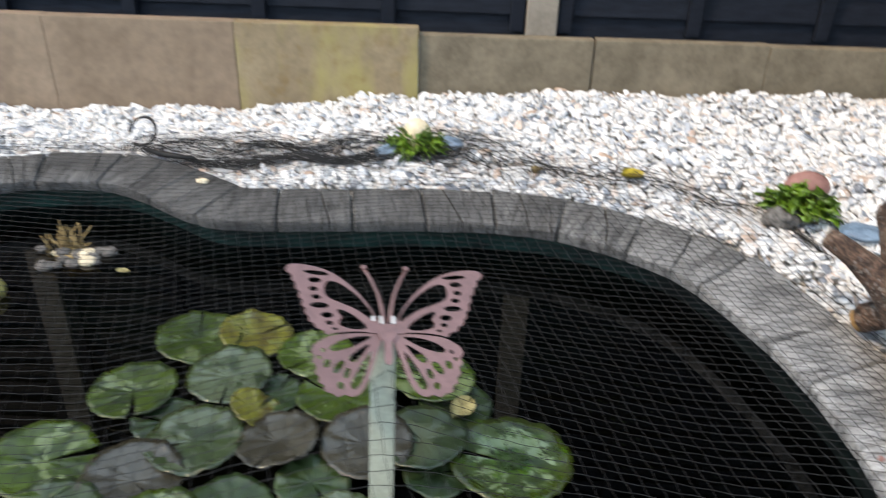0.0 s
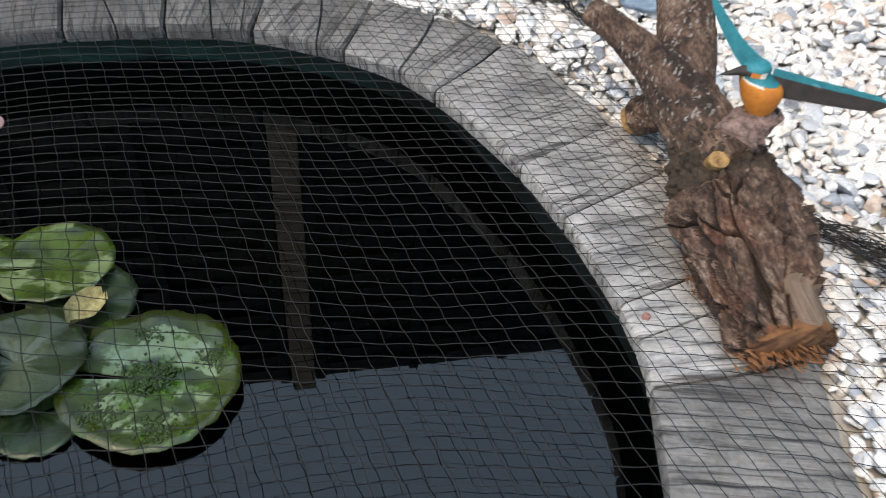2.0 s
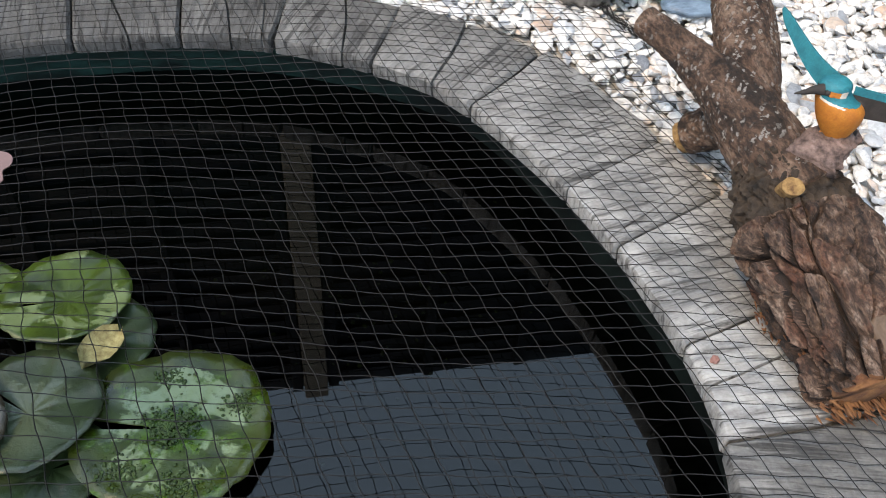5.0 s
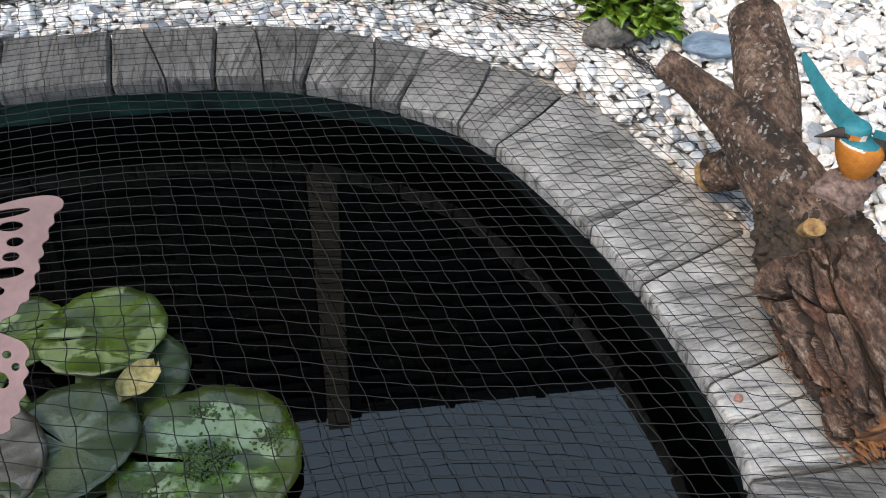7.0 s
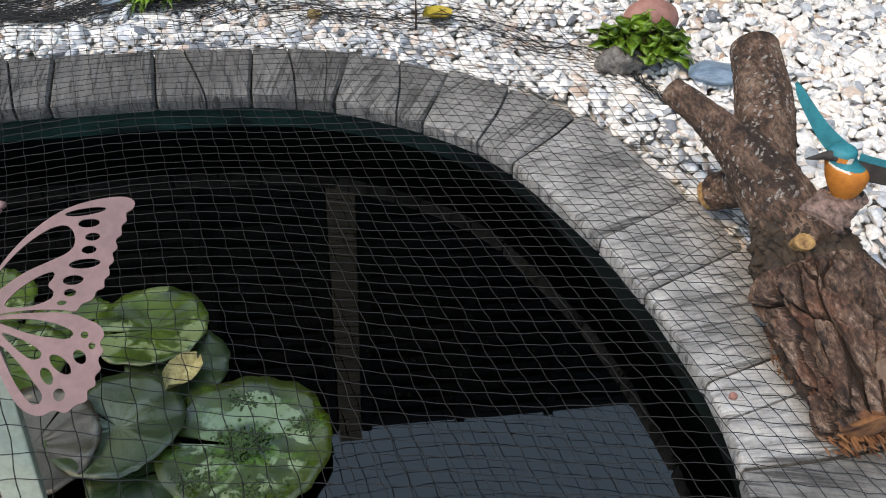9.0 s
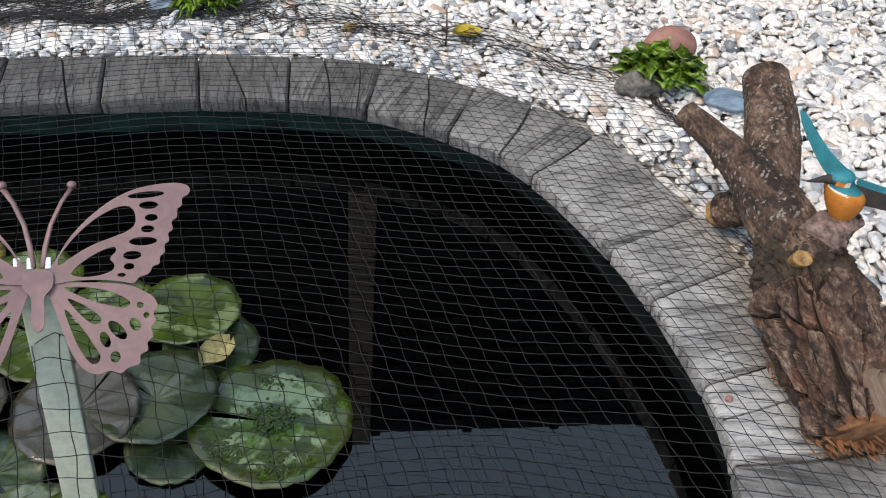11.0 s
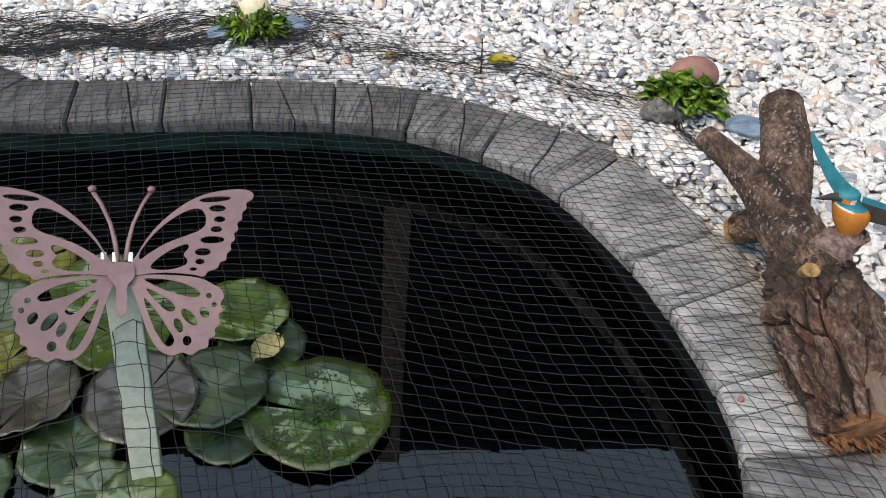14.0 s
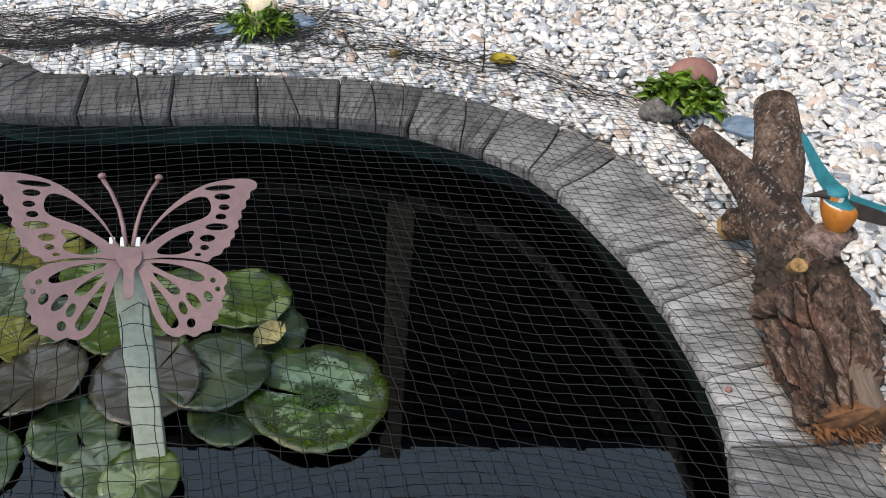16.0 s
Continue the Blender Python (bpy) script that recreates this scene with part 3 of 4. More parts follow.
PADS = [
    (-0.46, 1.36, 0.085, LEAF_GREEN, 100, (3, -2), 0.012), (-0.54, 1.20, 0.08, LEAF_GREEN, 285, (4, 0), 0.006), (-0.37, 1.245, 0.08, LEAF_PALE, 270, (3, 4), 0.014),
    (-0.245, 1.07, 0.072, LEAF_PURPLE, 250, (8, 0), 0.02), (-0.39, 1.075, 0.085, LEAF_PALE, 200, (0, 3), 0.010), (-0.63, 1.02, 0.09, LEAF_GREEN, 20, (2, 3), 0.006),
    (-0.22, 1.33, 0.075, LEAF_GREEN, 230, (0, 0), 0.004), (-0.157, 1.205, 0.08, LEAF_GREEN, 150, (0, 2), 0.008), (0.156, 1.055, 0.105, LEAF_MOSSY, 170, (0, 0), 0.006),
    (-0.35, 1.385, 0.075, LEAF_YELLOW, 40, (5, 6), 0.008), (0.02, 1.262, 0.078, LEAF_GREEN, 185, (2, 0), 0.008), (0.06, 1.195, 0.068, LEAF_DARK, 120, (0, 0), 0.0),
    (0.0, 1.095, 0.082, LEAF_PALE, 140, (0, 4), 0.012), (-0.095, 1.075, 0.08, LEAF_PURPLE, 60, (2, -5), 0.016), (-0.175, 0.995, 0.062, LEAF_DARK, 300, (0, 0), 0.002),
    (-0.47, 0.985, 0.085, LEAF_PURPLE, 320, (3, 2), 0.004), (-0.12, 0.925, 0.05, LEAF_PALE, 0, (0, 0), 0.004), (-0.065, 0.905, 0.052, LEAF_GREEN, 260, (3, 5), 0.010),
    (-0.30, 0.935, 0.07, LEAF_DARK, 220, (0, 0), 0.0), (-0.40, 0.88, 0.085, LEAF_GREEN, 30, (0, 0), 0.004), (-0.57, 0.90, 0.08, LEAF_PALE, 30, (0, 0), 0.004),
    (-0.30, 1.15, 0.05, LEAF_YELLOW, 70, (24, 14), 0.016), (0.03, 1.03, 0.06, LEAF_DARK, 10, (0, 0), -0.002), (-0.10, 1.15, 0.05, LEAF_GREEN, 70, (0, 0), 0.0),
    (-0.28, 1.21, 0.055, LEAF_DARK, 70, (0, 0), 0.0), (-0.46, 1.13, 0.06, LEAF_DARK, 170, (0, 0), 0.0), (-0.09, 1.28, 0.06, LEAF_GREEN, 20, (2, 0), 0.004),
]
WORDS = {"leaf_mossy": "large glossy green water lily pad with algae patches", "leaf_green": "glossy bright green floating water lily pad", "leaf_pale": "pale grey-green floating water lily pad", "leaf_purple": "grey-purple upturned water lily pad",
         "leaf_yellow": "yellowing mottled water lily pad", "leaf_dark": "dark green half-sunk water lily pad"}
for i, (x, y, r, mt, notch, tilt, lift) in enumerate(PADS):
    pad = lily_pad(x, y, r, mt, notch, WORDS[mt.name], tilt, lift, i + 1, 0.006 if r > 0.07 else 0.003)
    if mt is LEAF_MOSSY:     # slimy tufts over the stalk and near the edge
        rs = random.Random(6)
        for cx, cy, spread, many in ((0.004, 0.0, 0.015, 420), (0.045, 0.055, 0.011, 130), (-0.02, 0.072, 0.012, 150), (-0.065, -0.03, 0.011, 110), (0.02, -0.065, 0.010, 90)):
            b = Build()
            for k in range(many):
                px, py, q = cx + rs.gauss(0, spread), cy + rs.gauss(0, spread * 0.8), rs.uniform(0.0009, 0.0028)
                if math.hypot(px, py) < r * 0.95:
                    b.ball((px, py, 0.001 + 0.006 * (math.hypot(px, py) / r) ** 3), (q, q * rs.uniform(0.4, 1.0), q * 0.4), 0, Matrix.Rotation(rs.uniform(0, 3), 3, "Z"), 7, 4, 0.6, k)
            part("algae_tuft", b, ALGAE, pad, "dark green slimy algae")

# ---- butterfly stake ----
C = Vector((-0.051, 0.992, 0.218))
AX = Vector((0.272, 0.055, -0.036)).normalized()
AY = Vector((-0.01, 0.145, 0.095))
AY = (AY - AX * AY.dot(AX)).normalized()
AZ = AX.cross(AY)
PLATE = Matrix((AX, AY, AZ)).transposed().to_4x4()
PLATE.translation = C


def flat_shape(name, outer, holes, thick, material, parent, m, label=""):
    """A sheet cut to an outline with holes."""
    cu = bpy.data.curves.new(name, "CURVE")
    cu.dimensions, cu.fill_mode, cu.extrude = "2D", "BOTH", thick / 2
    for pts in (outer, *holes):
        sp = cu.splines.new("POLY")
        sp.points.add(len(pts) - 1)
        for p, (x, y) in zip(sp.points, pts):
            p.co = (x, y, 0, 1)
        sp.use_cyclic_u = True
    tmp = bpy.data.objects.new(name, cu)
    me = bpy.data.meshes.new_from_object(tmp)
    bpy.data.objects.remove(tmp)
    me.materials.clear()
    me.materials.append(material)
    ob = new(name, me)
    ob.parent = parent
    ob.matrix_basis = m
    return tagged(ob, label) if label else ob


def oval(x, y, a, b, turn, k=12):
    c, s = math.cos(radians(turn)), math.sin(radians(turn))
    return [(x + a * math.cos(t) * c - b * math.sin(t) * s, y + a * math.cos(t) * s + b * math.sin(t) * c) for t in (2 * math.pi * i / k for i in range(k))]


def closed_curve(pts, k=60):
    return [tuple(p) for p in smooth_path(pts, k + 1, True)[:-1]]


stake = tagged(empty("butterfly_stake", (0, 0, 0)), "pink cut-metal butterfly on a pale green post standing in the pond", "garden ornament")
b = Build()
low, high = Vector((-0.060, 0.868, -0.45)), Vector((-0.058, 1.006, 0.206))
dirn = (high - low).normalized()
sx = Vector((1, 0.1, 0))
sx = (sx - dirn * sx.dot(dirn)).normalized()
sm = Matrix((sx, dirn.cross(sx), dirn)).transposed().to_4x4()
sm.translation = low
b.box((-0.0190, -0.007, 0), (0.0190, 0.007, (high - low).length), 0, sm)
part("post", b, PALE_POST, stake, "pale green flat wooden post", False, 0.002)


def plate(pts):
    """Drawing units of the butterfly (body centre at 234, 460) to metres on its plate."""
    return [((x - 234) / 1452, (460 - y) / 1378) for x, y in pts]


def slot(x, y, a, b, turn=0):
    return oval((x - 234) / 1452, (460 - y) / 1378, a / 1452, b / 1400, turn, 14)


upper = closed_curve(plate([(246, 448), (258, 428), (275, 400), (300, 372), (330, 348), (360, 332), (390, 324), (420, 321), (440, 323), (449, 330), (446, 340), (437, 345), (436, 356), (429, 362), (428, 374), (420, 380),
                            (421, 392), (414, 398), (415, 409), (408, 415), (408, 426), (401, 432), (399, 443), (390, 446), (384, 456), (370, 461), (362, 469), (345, 465), (315, 461), (285, 460), (250, 462)]), 150)
up_holes = [closed_curve(plate([(263, 424), (284, 396), (310, 373), (338, 357), (358, 354), (367, 363), (368, 380), (358, 391), (335, 400), (305, 411), (276, 428), (262, 438)]), 44),
            closed_curve(plate([(278, 450), (292, 435), (315, 421), (336, 414), (340, 420), (331, 431), (337, 440), (333, 449), (312, 455), (290, 455)]), 36),
            slot(385, 338, 27, 5, 4), slot(388, 354, 14, 6), slot(391, 373, 9.5, 5.5), slot(385, 390, 9.5, 5.5), slot(378, 408, 20, 6.5), slot(362, 428, 13, 6.5), slot(357, 444, 7.5, 5), slot(346, 456, 6, 3)]
lower = closed_curve(plate([(248, 462), (285, 462), (315, 464), (345, 468), (362, 473), (376, 481), (389, 490), (394, 503), (388, 513), (391, 524), (384, 533), (386, 546), (378, 554), (378, 565), (368, 570), (366, 582),
                            (352, 586), (340, 593), (326, 588), (312, 592), (297, 587), (285, 575), (274, 554), (264, 525), (254, 495), (247, 475)]), 120)
lo_holes = [closed_curve(plate([(268, 468), (300, 470), (330, 478), (352, 490), (357, 497), (349, 502), (333, 499), (308, 491), (284, 479)]), 34),
            closed_curve(plate([(272, 484), (296, 496), (314, 511), (316, 520), (305, 522), (289, 508)]), 30),
            closed_curve(plate([(268, 498), (288, 522), (304, 548), (314, 567), (310, 577), (300, 575), (287, 555), (276, 528)]), 34),
            slot(370, 500, 5, 4.5, -40), slot(378, 515, 4.5, 4.5), slot(362, 527, 7, 10, 25), slot(338, 533, 8, 17, 38), slot(321, 545, 6.5, 12, 20), slot(334, 570, 7, 8)]
for side in (1, -1):
    def f(pts):
        return [(x * side, y) for x, y in pts]
    fold = PLATE @ Matrix.Rotation(radians(-4 * side), 4, "Y")
    flat_shape("upper_wing", f(upper), [f(h) for h in up_holes], 0.0018, PINK, stake, fold)
    flat_shape("lower_wing", f(lower), [f(h) for h in lo_holes], 0.0018, PINK, stake, fold @ Matrix.Translation((0, 0, -0.002)))
    ab = Build()
    ab.tube([PLATE @ Vector((side * x, y, 0.001)) for x, y in ((0.004, 0.015), (0.007, 0.038), (0.012, 0.060), (0.022, 0.084), (0.031, 0.099))], [0.003, 0.0028, 0.0025, 0.0025, 0.003], 6, flat=0.5)
    ab.ball(PLATE @ Vector((side * 0.032, 0.103, 0.001)), (0.005, 0.005, 0.004), seg=8, rings=6)
    part("antenna", ab, PINK, stake)
half = [(0.009, 0.0120), (0.0135, 0.007), (0.0138, -0.003), (0.0105, -0.010), (0.0060, -0.016), (0.0058, -0.036), (0.0048, -0.046)]
body = closed_curve([(0, 0.0130), *half, (0, -0.050), *[(-x, y) for x, y in half[::-1]]], 60)
flat_shape("body", body, [], 0.003, PINK, stake, PLATE @ Matrix.Translation((0, 0, 0.003)))
for dx in (-0.019, -0.007, 0.009):
    cb = Build()
    cb.box((dx - 0.003, 0.014, -0.006), (dx + 0.003, 0.026, 0.002), 0, PLATE)
    part("clip", cb, WHITE_CLIP, stake, "small white plastic clip", False, 0.001)

# ---- driftwood log with bird ornament ----
def bark_relief(depth, fine=0.3):
    def d(p, f, t):
        return depth * 0.4 * noise.noise(Vector((p.x * 20, p.y * 8, p.z * 20))) + depth * fine * noise.noise(p * 90) + depth * fine * 0.7 * noise.noise(p * 190)
    return d


def smoothstep(a, b, x):
    t = min(max((x - a) / (b - a), 0.0), 1.0)
    return t * t * (3 - 2 * t)


def burl_skin(p, f, t):
    """Height and kind of the burl's skin: long flaking plates parted by deep cracks below, fine rugged bark above, bare wood at the torn foot."""
    warp = Vector((noise.noise(p * 17), noise.noise(p * 17 + Vector((5, 0, 0))), noise.noise(p * 17 + Vector((0, 9, 0)))))
    c, e = math.cos(t + 0.5 * f), math.sin(t + 0.5 * f)
    q = Vector((2.5 * c, 2.9 * f, 2.5 * e)) + warp * 0.45
    d, near = noise.voronoi(q)
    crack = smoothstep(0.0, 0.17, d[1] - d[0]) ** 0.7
    step = 0.5 + 0.5 * noise.cell(near[0] * 7.3)
    lean = (q - near[0]).y * noise.cell(near[0] * 3.1 + Vector((4, 4, 4)))
    d2, near2 = noise.voronoi(Vector((6.5 * c, 9 * f, 6.5 * e)) + warp * 1.1)
    chip = smoothstep(0.0, 0.16, d2[1] - d2[0]) * (0.6 + 0.4 * noise.cell(near2[0] * 5.7))
    ridge = noise.noise(Vector((p.x * 170, p.y * 40, p.z * 170)))
    fine = noise.noise(p * 230) + 0.6 * noise.noise(p * 420)
    low = 1 - smoothstep(0.60, 0.80, f + 0.06 * warp.x)
    bare = (1 - smoothstep(0.17, 0.21, f + 0.05 * warp.y)) * smoothstep(0.55, 0.65, math.cos(t - 0.8) + 0.2 * warp.x)
    plates = 0.0270 * (crack * (0.40 + 0.75 * step) - 0.60) + 0.015 * lean * crack + 0.0075 * (chip - 0.6) + 0.0026 * ridge + 0.0014 * fine
    rugged = 0.0130 * (chip - 0.6) + 0.0120 * noise.noise(p * 42) + 0.0035 * ridge + 0.0024 * fine
    wood = -0.008 + 0.0013 * noise.noise(Vector((p.x * 220, p.y * 16, p.z * 220)))
    h = (plates * low + rugged * (1 - low)) * (1 - bare) + wood * bare
    # the cracks' darkness is put into colour: their low faces take near-black bark
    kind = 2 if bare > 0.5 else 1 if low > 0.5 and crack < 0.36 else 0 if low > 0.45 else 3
    return h, kind


log = tagged(empty("driftwood_log", (0.87, 1.05, 0)), "gnarled brown forked log with flaking bark lying on the stone edging", "log")
LP = Matrix.Translation((-0.87, -1.05, 0))


def log_tube(name, pts, radii, m, seg, depth, material, label="", flat=1.0, smooth=True):
    path = smooth_path([LP @ Vector(p) for p in pts], m)
    rad = np.interp(np.linspace(0, 1, m), np.linspace(0, 1, len(radii)), radii)
    b = Build()
    b.tube([Vector(p) for p in path], list(rad), seg, disp=bark_relief(depth, 0.75 if depth > 0.008 else 0.3), flat=flat)
    return part(name, b, material, log, label, smooth)


BURL = [(0.862, 0.905, 0.038), (0.866, 0.96, 0.046), (0.868, 1.03, 0.056), (0.876, 1.10, 0.064), (0.876, 1.155, 0.082), (0.872, 1.20, 0.10)]
BURL_R = [0.056, 0.056, 0.070, 0.078, 0.068, 0.050]
BURL_PATH = smooth_path([LP @ Vector(p) for p in BURL], 300)
b, rows, kinds = Build(), [], []
for i, p in enumerate(BURL_PATH):
    p, f = Vector(p), i / 299
    d = (Vector(BURL_PATH[min(i + 4, 299)]) - Vector(BURL_PATH[max(i - 4, 0)])).normalized()
    across = d.cross(Vector((0, 0, 1))).normalized()
    up = across.cross(d)
    rad = float(np.interp(f, np.linspace(0, 1, len(BURL_R)), BURL_R))
    row = []
    for j in range(320):
        t = 2 * math.pi * j / 320
        w = across * math.cos(t) + up * math.sin(t) * 0.80
        h, kind = burl_skin(p + w * rad, f, t)
        h *= 1.0 if f > 0.02 else 0.8
        row.append(p + w * (rad + h) + d * (0.012 * noise.noise(Vector((math.cos(t) * 4, math.sin(t) * 4, 2))) * max(1 - f * 8, 0)))
        kinds.append(kind)
    rows.append(row)
b.grid(rows, True, 0, True)
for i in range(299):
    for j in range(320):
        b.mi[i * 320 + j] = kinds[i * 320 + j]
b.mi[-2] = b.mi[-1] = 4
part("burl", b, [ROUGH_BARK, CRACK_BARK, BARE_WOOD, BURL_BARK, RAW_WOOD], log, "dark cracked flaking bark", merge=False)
log_tube("trunk", [(0.885, 1.14, 0.085), (0.870, 1.22, 0.105), (0.858, 1.28, 0.122), (0.842, 1.33, 0.134)], [0.052, 0.048, 0.043, 0.033], 90, 90, 0.0065, BARK, "smooth bark with pale lichen flecks")
log_tube("branch", [(0.845, 1.32, 0.13), (0.815, 1.385, 0.145), (0.785, 1.44, 0.155)], [0.033, 0.0235, 0.0195], 60, 60, 0.0042, BARK)
log_tube("branch", [(0.875, 1.29, 0.118), (0.905, 1.37, 0.142), (0.925, 1.44, 0.160), (0.940, 1.51, 0.180)], [0.040, 0.041, 0.040, 0.037], 80, 70, 0.0045, BARK)
log_tube("stub", [(0.890, 1.30, 0.09), (0.876, 1.335, 0.05), (0.855, 1.360, 0.020)], [0.03, 0.031, 0.028], 40, 50, 0.006, BARK)
log_tube("cut_face", [(0.857, 1.358, 0.022), (0.847, 1.366, 0.010)], [0.024, 0.022], 6, 26, 0.003, CUT_WOOD, "pale cut end of the stub", 1.0, False)
log_tube("knot", [(0.850, 1.134, 0.106), (0.843, 1.118, 0.130)], [0.0135, 0.0130], 8, 26, 0.0050, CUT_WOOD, "pale sawn knot", 0.8, False)


def shards(name, a, e, count, spread, ways, size, material, label, seed):
    """Torn splinters standing out along a line."""
    rs, b = random.Random(seed), Build()
    for i in range(count):
        p = Vector(a).lerp(Vector(e), rs.random()) + Vector((rs.gauss(0, spread[0]), rs.gauss(0, spread[1]), rs.gauss(0, spread[2])))
        d = (Vector(ways) + Vector((rs.uniform(-0.5, 0.5), rs.uniform(-0.5, 0.5), rs.uniform(-0.4, 0.4)))).normalized()
        ln, w = size * rs.uniform(0.6, 1.6), size * rs.uniform(0.16, 0.34)
        p = LP @ p
        b.tube([p - d * ln, p, p + d * ln * rs.uniform(0.4, 1.0)], [w, w * 0.9, w * 0.15], 5, flat=0.5)
    tagged(part(name, b, material, log, label, False), kind="stuff")


shards("splinter", (0.815, 0.902, 0.014), (0.905, 0.902, 0.016), 110, (0.006, 0.006, 0.008), (0.2, -1, 0.1), 0.0065, RAW_WOOD, "orange torn splinters", 1)
shards("splinter", (0.804, 1.04, 0.014), (0.828, 0.945, 0.018), 55, (0.005, 0.008, 0.009), (-0.2, -1, 0.2), 0.0055, RAW_WOOD, "orange torn splinters", 2)
log_tube("perch", [(0.876, 1.145, 0.135), (0.905, 1.165, 0.150), (0.935, 1.18, 0.150)], [0.028, 0.026, 0.018], 60, 70, 0.0085, PERCH, "flaking pinkish bark lump", 0.6)

bird = Build()
BF = Vector((0.902, 1.171, 0.153))
face = Matrix.Rotation(radians(-38), 3, "Z")


def bp(x, y, z):
    return BF + face @ Vector((x, y, z))


rings = smooth_path([(-0.004, 0.008, 0.006, 0.006), (0.006, 0.007, 0.0125, 0.012), (0.017, 0.005, 0.0195, 0.017), (0.029, 0.003, 0.0245, 0.021), (0.040, 0.001, 0.0265, 0.022), (0.048, -0.003, 0.0250, 0.021),
                     (0.054, -0.008, 0.0200, 0.018), (0.060, -0.012, 0.0178, 0.017), (0.066, -0.012, 0.0170, 0.016), (0.071, -0.011, 0.0125, 0.012), (0.0735, -0.010, 0.002, 0.002)], 110)
bird.grid([[bp(cx + rx * math.cos(a), ry * math.sin(a), z) for a in np.linspace(0, 2 * math.pi, 96, endpoint=False)] for z, cx, rx, ry in rings], True, 1, True)


def plumage(x, y, z):
    """Which paint covers a spot of the bird: orange 0, teal 1, black 2, white 3."""
    if y > 0.008:
        return 1
    x += 0.007 if z > 0.05 else 0.004
    if z > 0.0640 + 0.06 * (x + 0.005):
        return 1
    if z > 0.0580 + 0.06 * (x + 0.005):
        return 2 if x < -0.008 else 0 if x < 0.0035 else 3 if x < 0.009 else 1
    if z > 0.0520 - 0.10 * (x - 0.002):
        return 1
    if z > 0.0494 - 0.10 * (x - 0.002) and abs(x + 0.003) < 0.013:
        return 3
    return 0


k = 0
for i in range(len(rings) - 1):
    z, cx, rx, ry = (rings[i] + rings[i + 1]) / 2
    for a in np.linspace(0, 2 * math.pi, 96, endpoint=False) + math.pi / 96:
        bird.mi[k] = plumage(cx + rx * math.cos(a), ry * math.sin(a), z)
        k += 1
bird.ball(bp(-0.017, -0.0150, 0.0610), (0.0032, 0.003, 0.0032), 2, face, 10, 8)
bird.tube([bp(-0.022, -0.010, 0.061), bp(-0.031, -0.013, 0.059), bp(-0.039, -0.016, 0.055), bp(-0.049, -0.019, 0.051)], [0.0070, 0.0050, 0.0032, 0.0008], 10, 2)
bird.tube([bp(0.016, 0.010, 0.025), bp(0.024, 0.012, 0.005), bp(0.028, 0.012, -0.015)], [0.011, 0.009, 0.005], 8, 2, True, 0.5)
for dx in (-0.004, 0.010):
    bird.tube([bp(dx, -0.004, 0.010), bp(dx, -0.008, -0.008)], [0.005, 0.006], 6, 0)


def wing(root, tip, bend, wide, slots, taper):
    """A flat swept wing, its width shared out among the slots."""
    pts = smooth_path([root, bend, tip], 16)
    side = (Vector(tip) - Vector(root)).cross(face @ Vector((0, 1, 0))).normalized()
    if side.z > 0:
        side = -side
    k = len(slots)
    for q, sl in enumerate(slots):
        rows = []
        for i, p in enumerate(pts):
            f = i / 15
            w = wide * (1.0 - taper * f) * math.sqrt(max(1 - max(f - 0.8, 0) ** 2 * 22, 0.02))
            a, e = Vector(p) + side * w * (q / k - 0.3), Vector(p) + side * w * ((q + 1) / k - 0.3)
            th = face @ Vector((0, 0.0012, 0.0))
            rows.append([a - th, (a + e) / 2 - th * 1.1, e - th, e + th, (a + e) / 2 + th * 1.1, a + th])
        bird.grid(rows, True, sl, True)


wing(bp(-0.004, 0.008, 0.060), Vector((0.881, 1.297, 0.246)), Vector((0.8945, 1.232, 0.2195)), 0.028, [1], 0.6)
wing(bp(0.008, 0.004, 0.056), bp(0.136, 0.0, 0.066), bp(0.070, 0.002, 0.060), 0.036, [1, 2, 2, 2], 0.45)
ornament = part("bird_ornament", bird, [BIRD_ORANGE, BIRD_TEAL, BIRD_BLACK, BIRD_WHITE])
ornament.data.set_sharp_from_angle(angle=radians(45))
tagged(ornament, "painted teal and orange bird ornament perched on the log", "ornament")

# ---- stones and leafy clumps on the gravel ----
def rock(name, at, r, material, label, turn=0, seed=0, category="stone", wob=0.25):
    b = Build()
    b.ball((0, 0, 0), r, 0, None, 24, 16, wob, seed)
    ob = part(name, b, material)
    ob.matrix_basis = pose(*at, 0, 0, turn)
    return tagged(ob, label, category)


rock("dome_stone", (0.948, 1.925, 0.030), (0.060, 0.045, 0.045), RED_STONE, "smooth reddish dome stone behind a leafy clump", 10, 1, wob=0.05)
rock("slate_stone", (1.03, 1.755, 0.0), (0.055, 0.04, 0.016), SLATE, "flat blue-grey slate stone on the gravel", -8, 2, wob=0.15)
rock("grey_stone", (0.845, 1.80, 0.008), (0.045, 0.035, 0.026), GREY_STONE, "rough dark grey stone on the gravel", 15, 3, wob=0.5)
rock("cream_stone", (-0.058, 2.205, 0.018), (0.042, 0.036, 0.055), CREAM_STONE, "smooth cream dome stone behind a leafy clump", 0, 4, wob=0.08)
rock("slate_stone", (-0.135, 2.125, 0.0), (0.038, 0.03, 0.022), SLATE, "rounded blue-grey slate stone beside a plant", 20, 5)
rock("slate_stone", (0.045, 2.19, 0.004), (0.042, 0.032, 0.02), SLATE, "rounded blue-grey slate stone beside a plant", -20, 6)
rock("pebble", (-0.59, 1.903, 0.004), (0.016, 0.011, 0.006), CREAM_STONE, "white pebble lying on the stone edging", 0, 7)


rock("crumb", (0.733, 0.992, 0.004), (0.0055, 0.0045, 0.004), RED_STONE, "tiny red-brown crumb lying on the stone edging", 30, 9, "crumb")


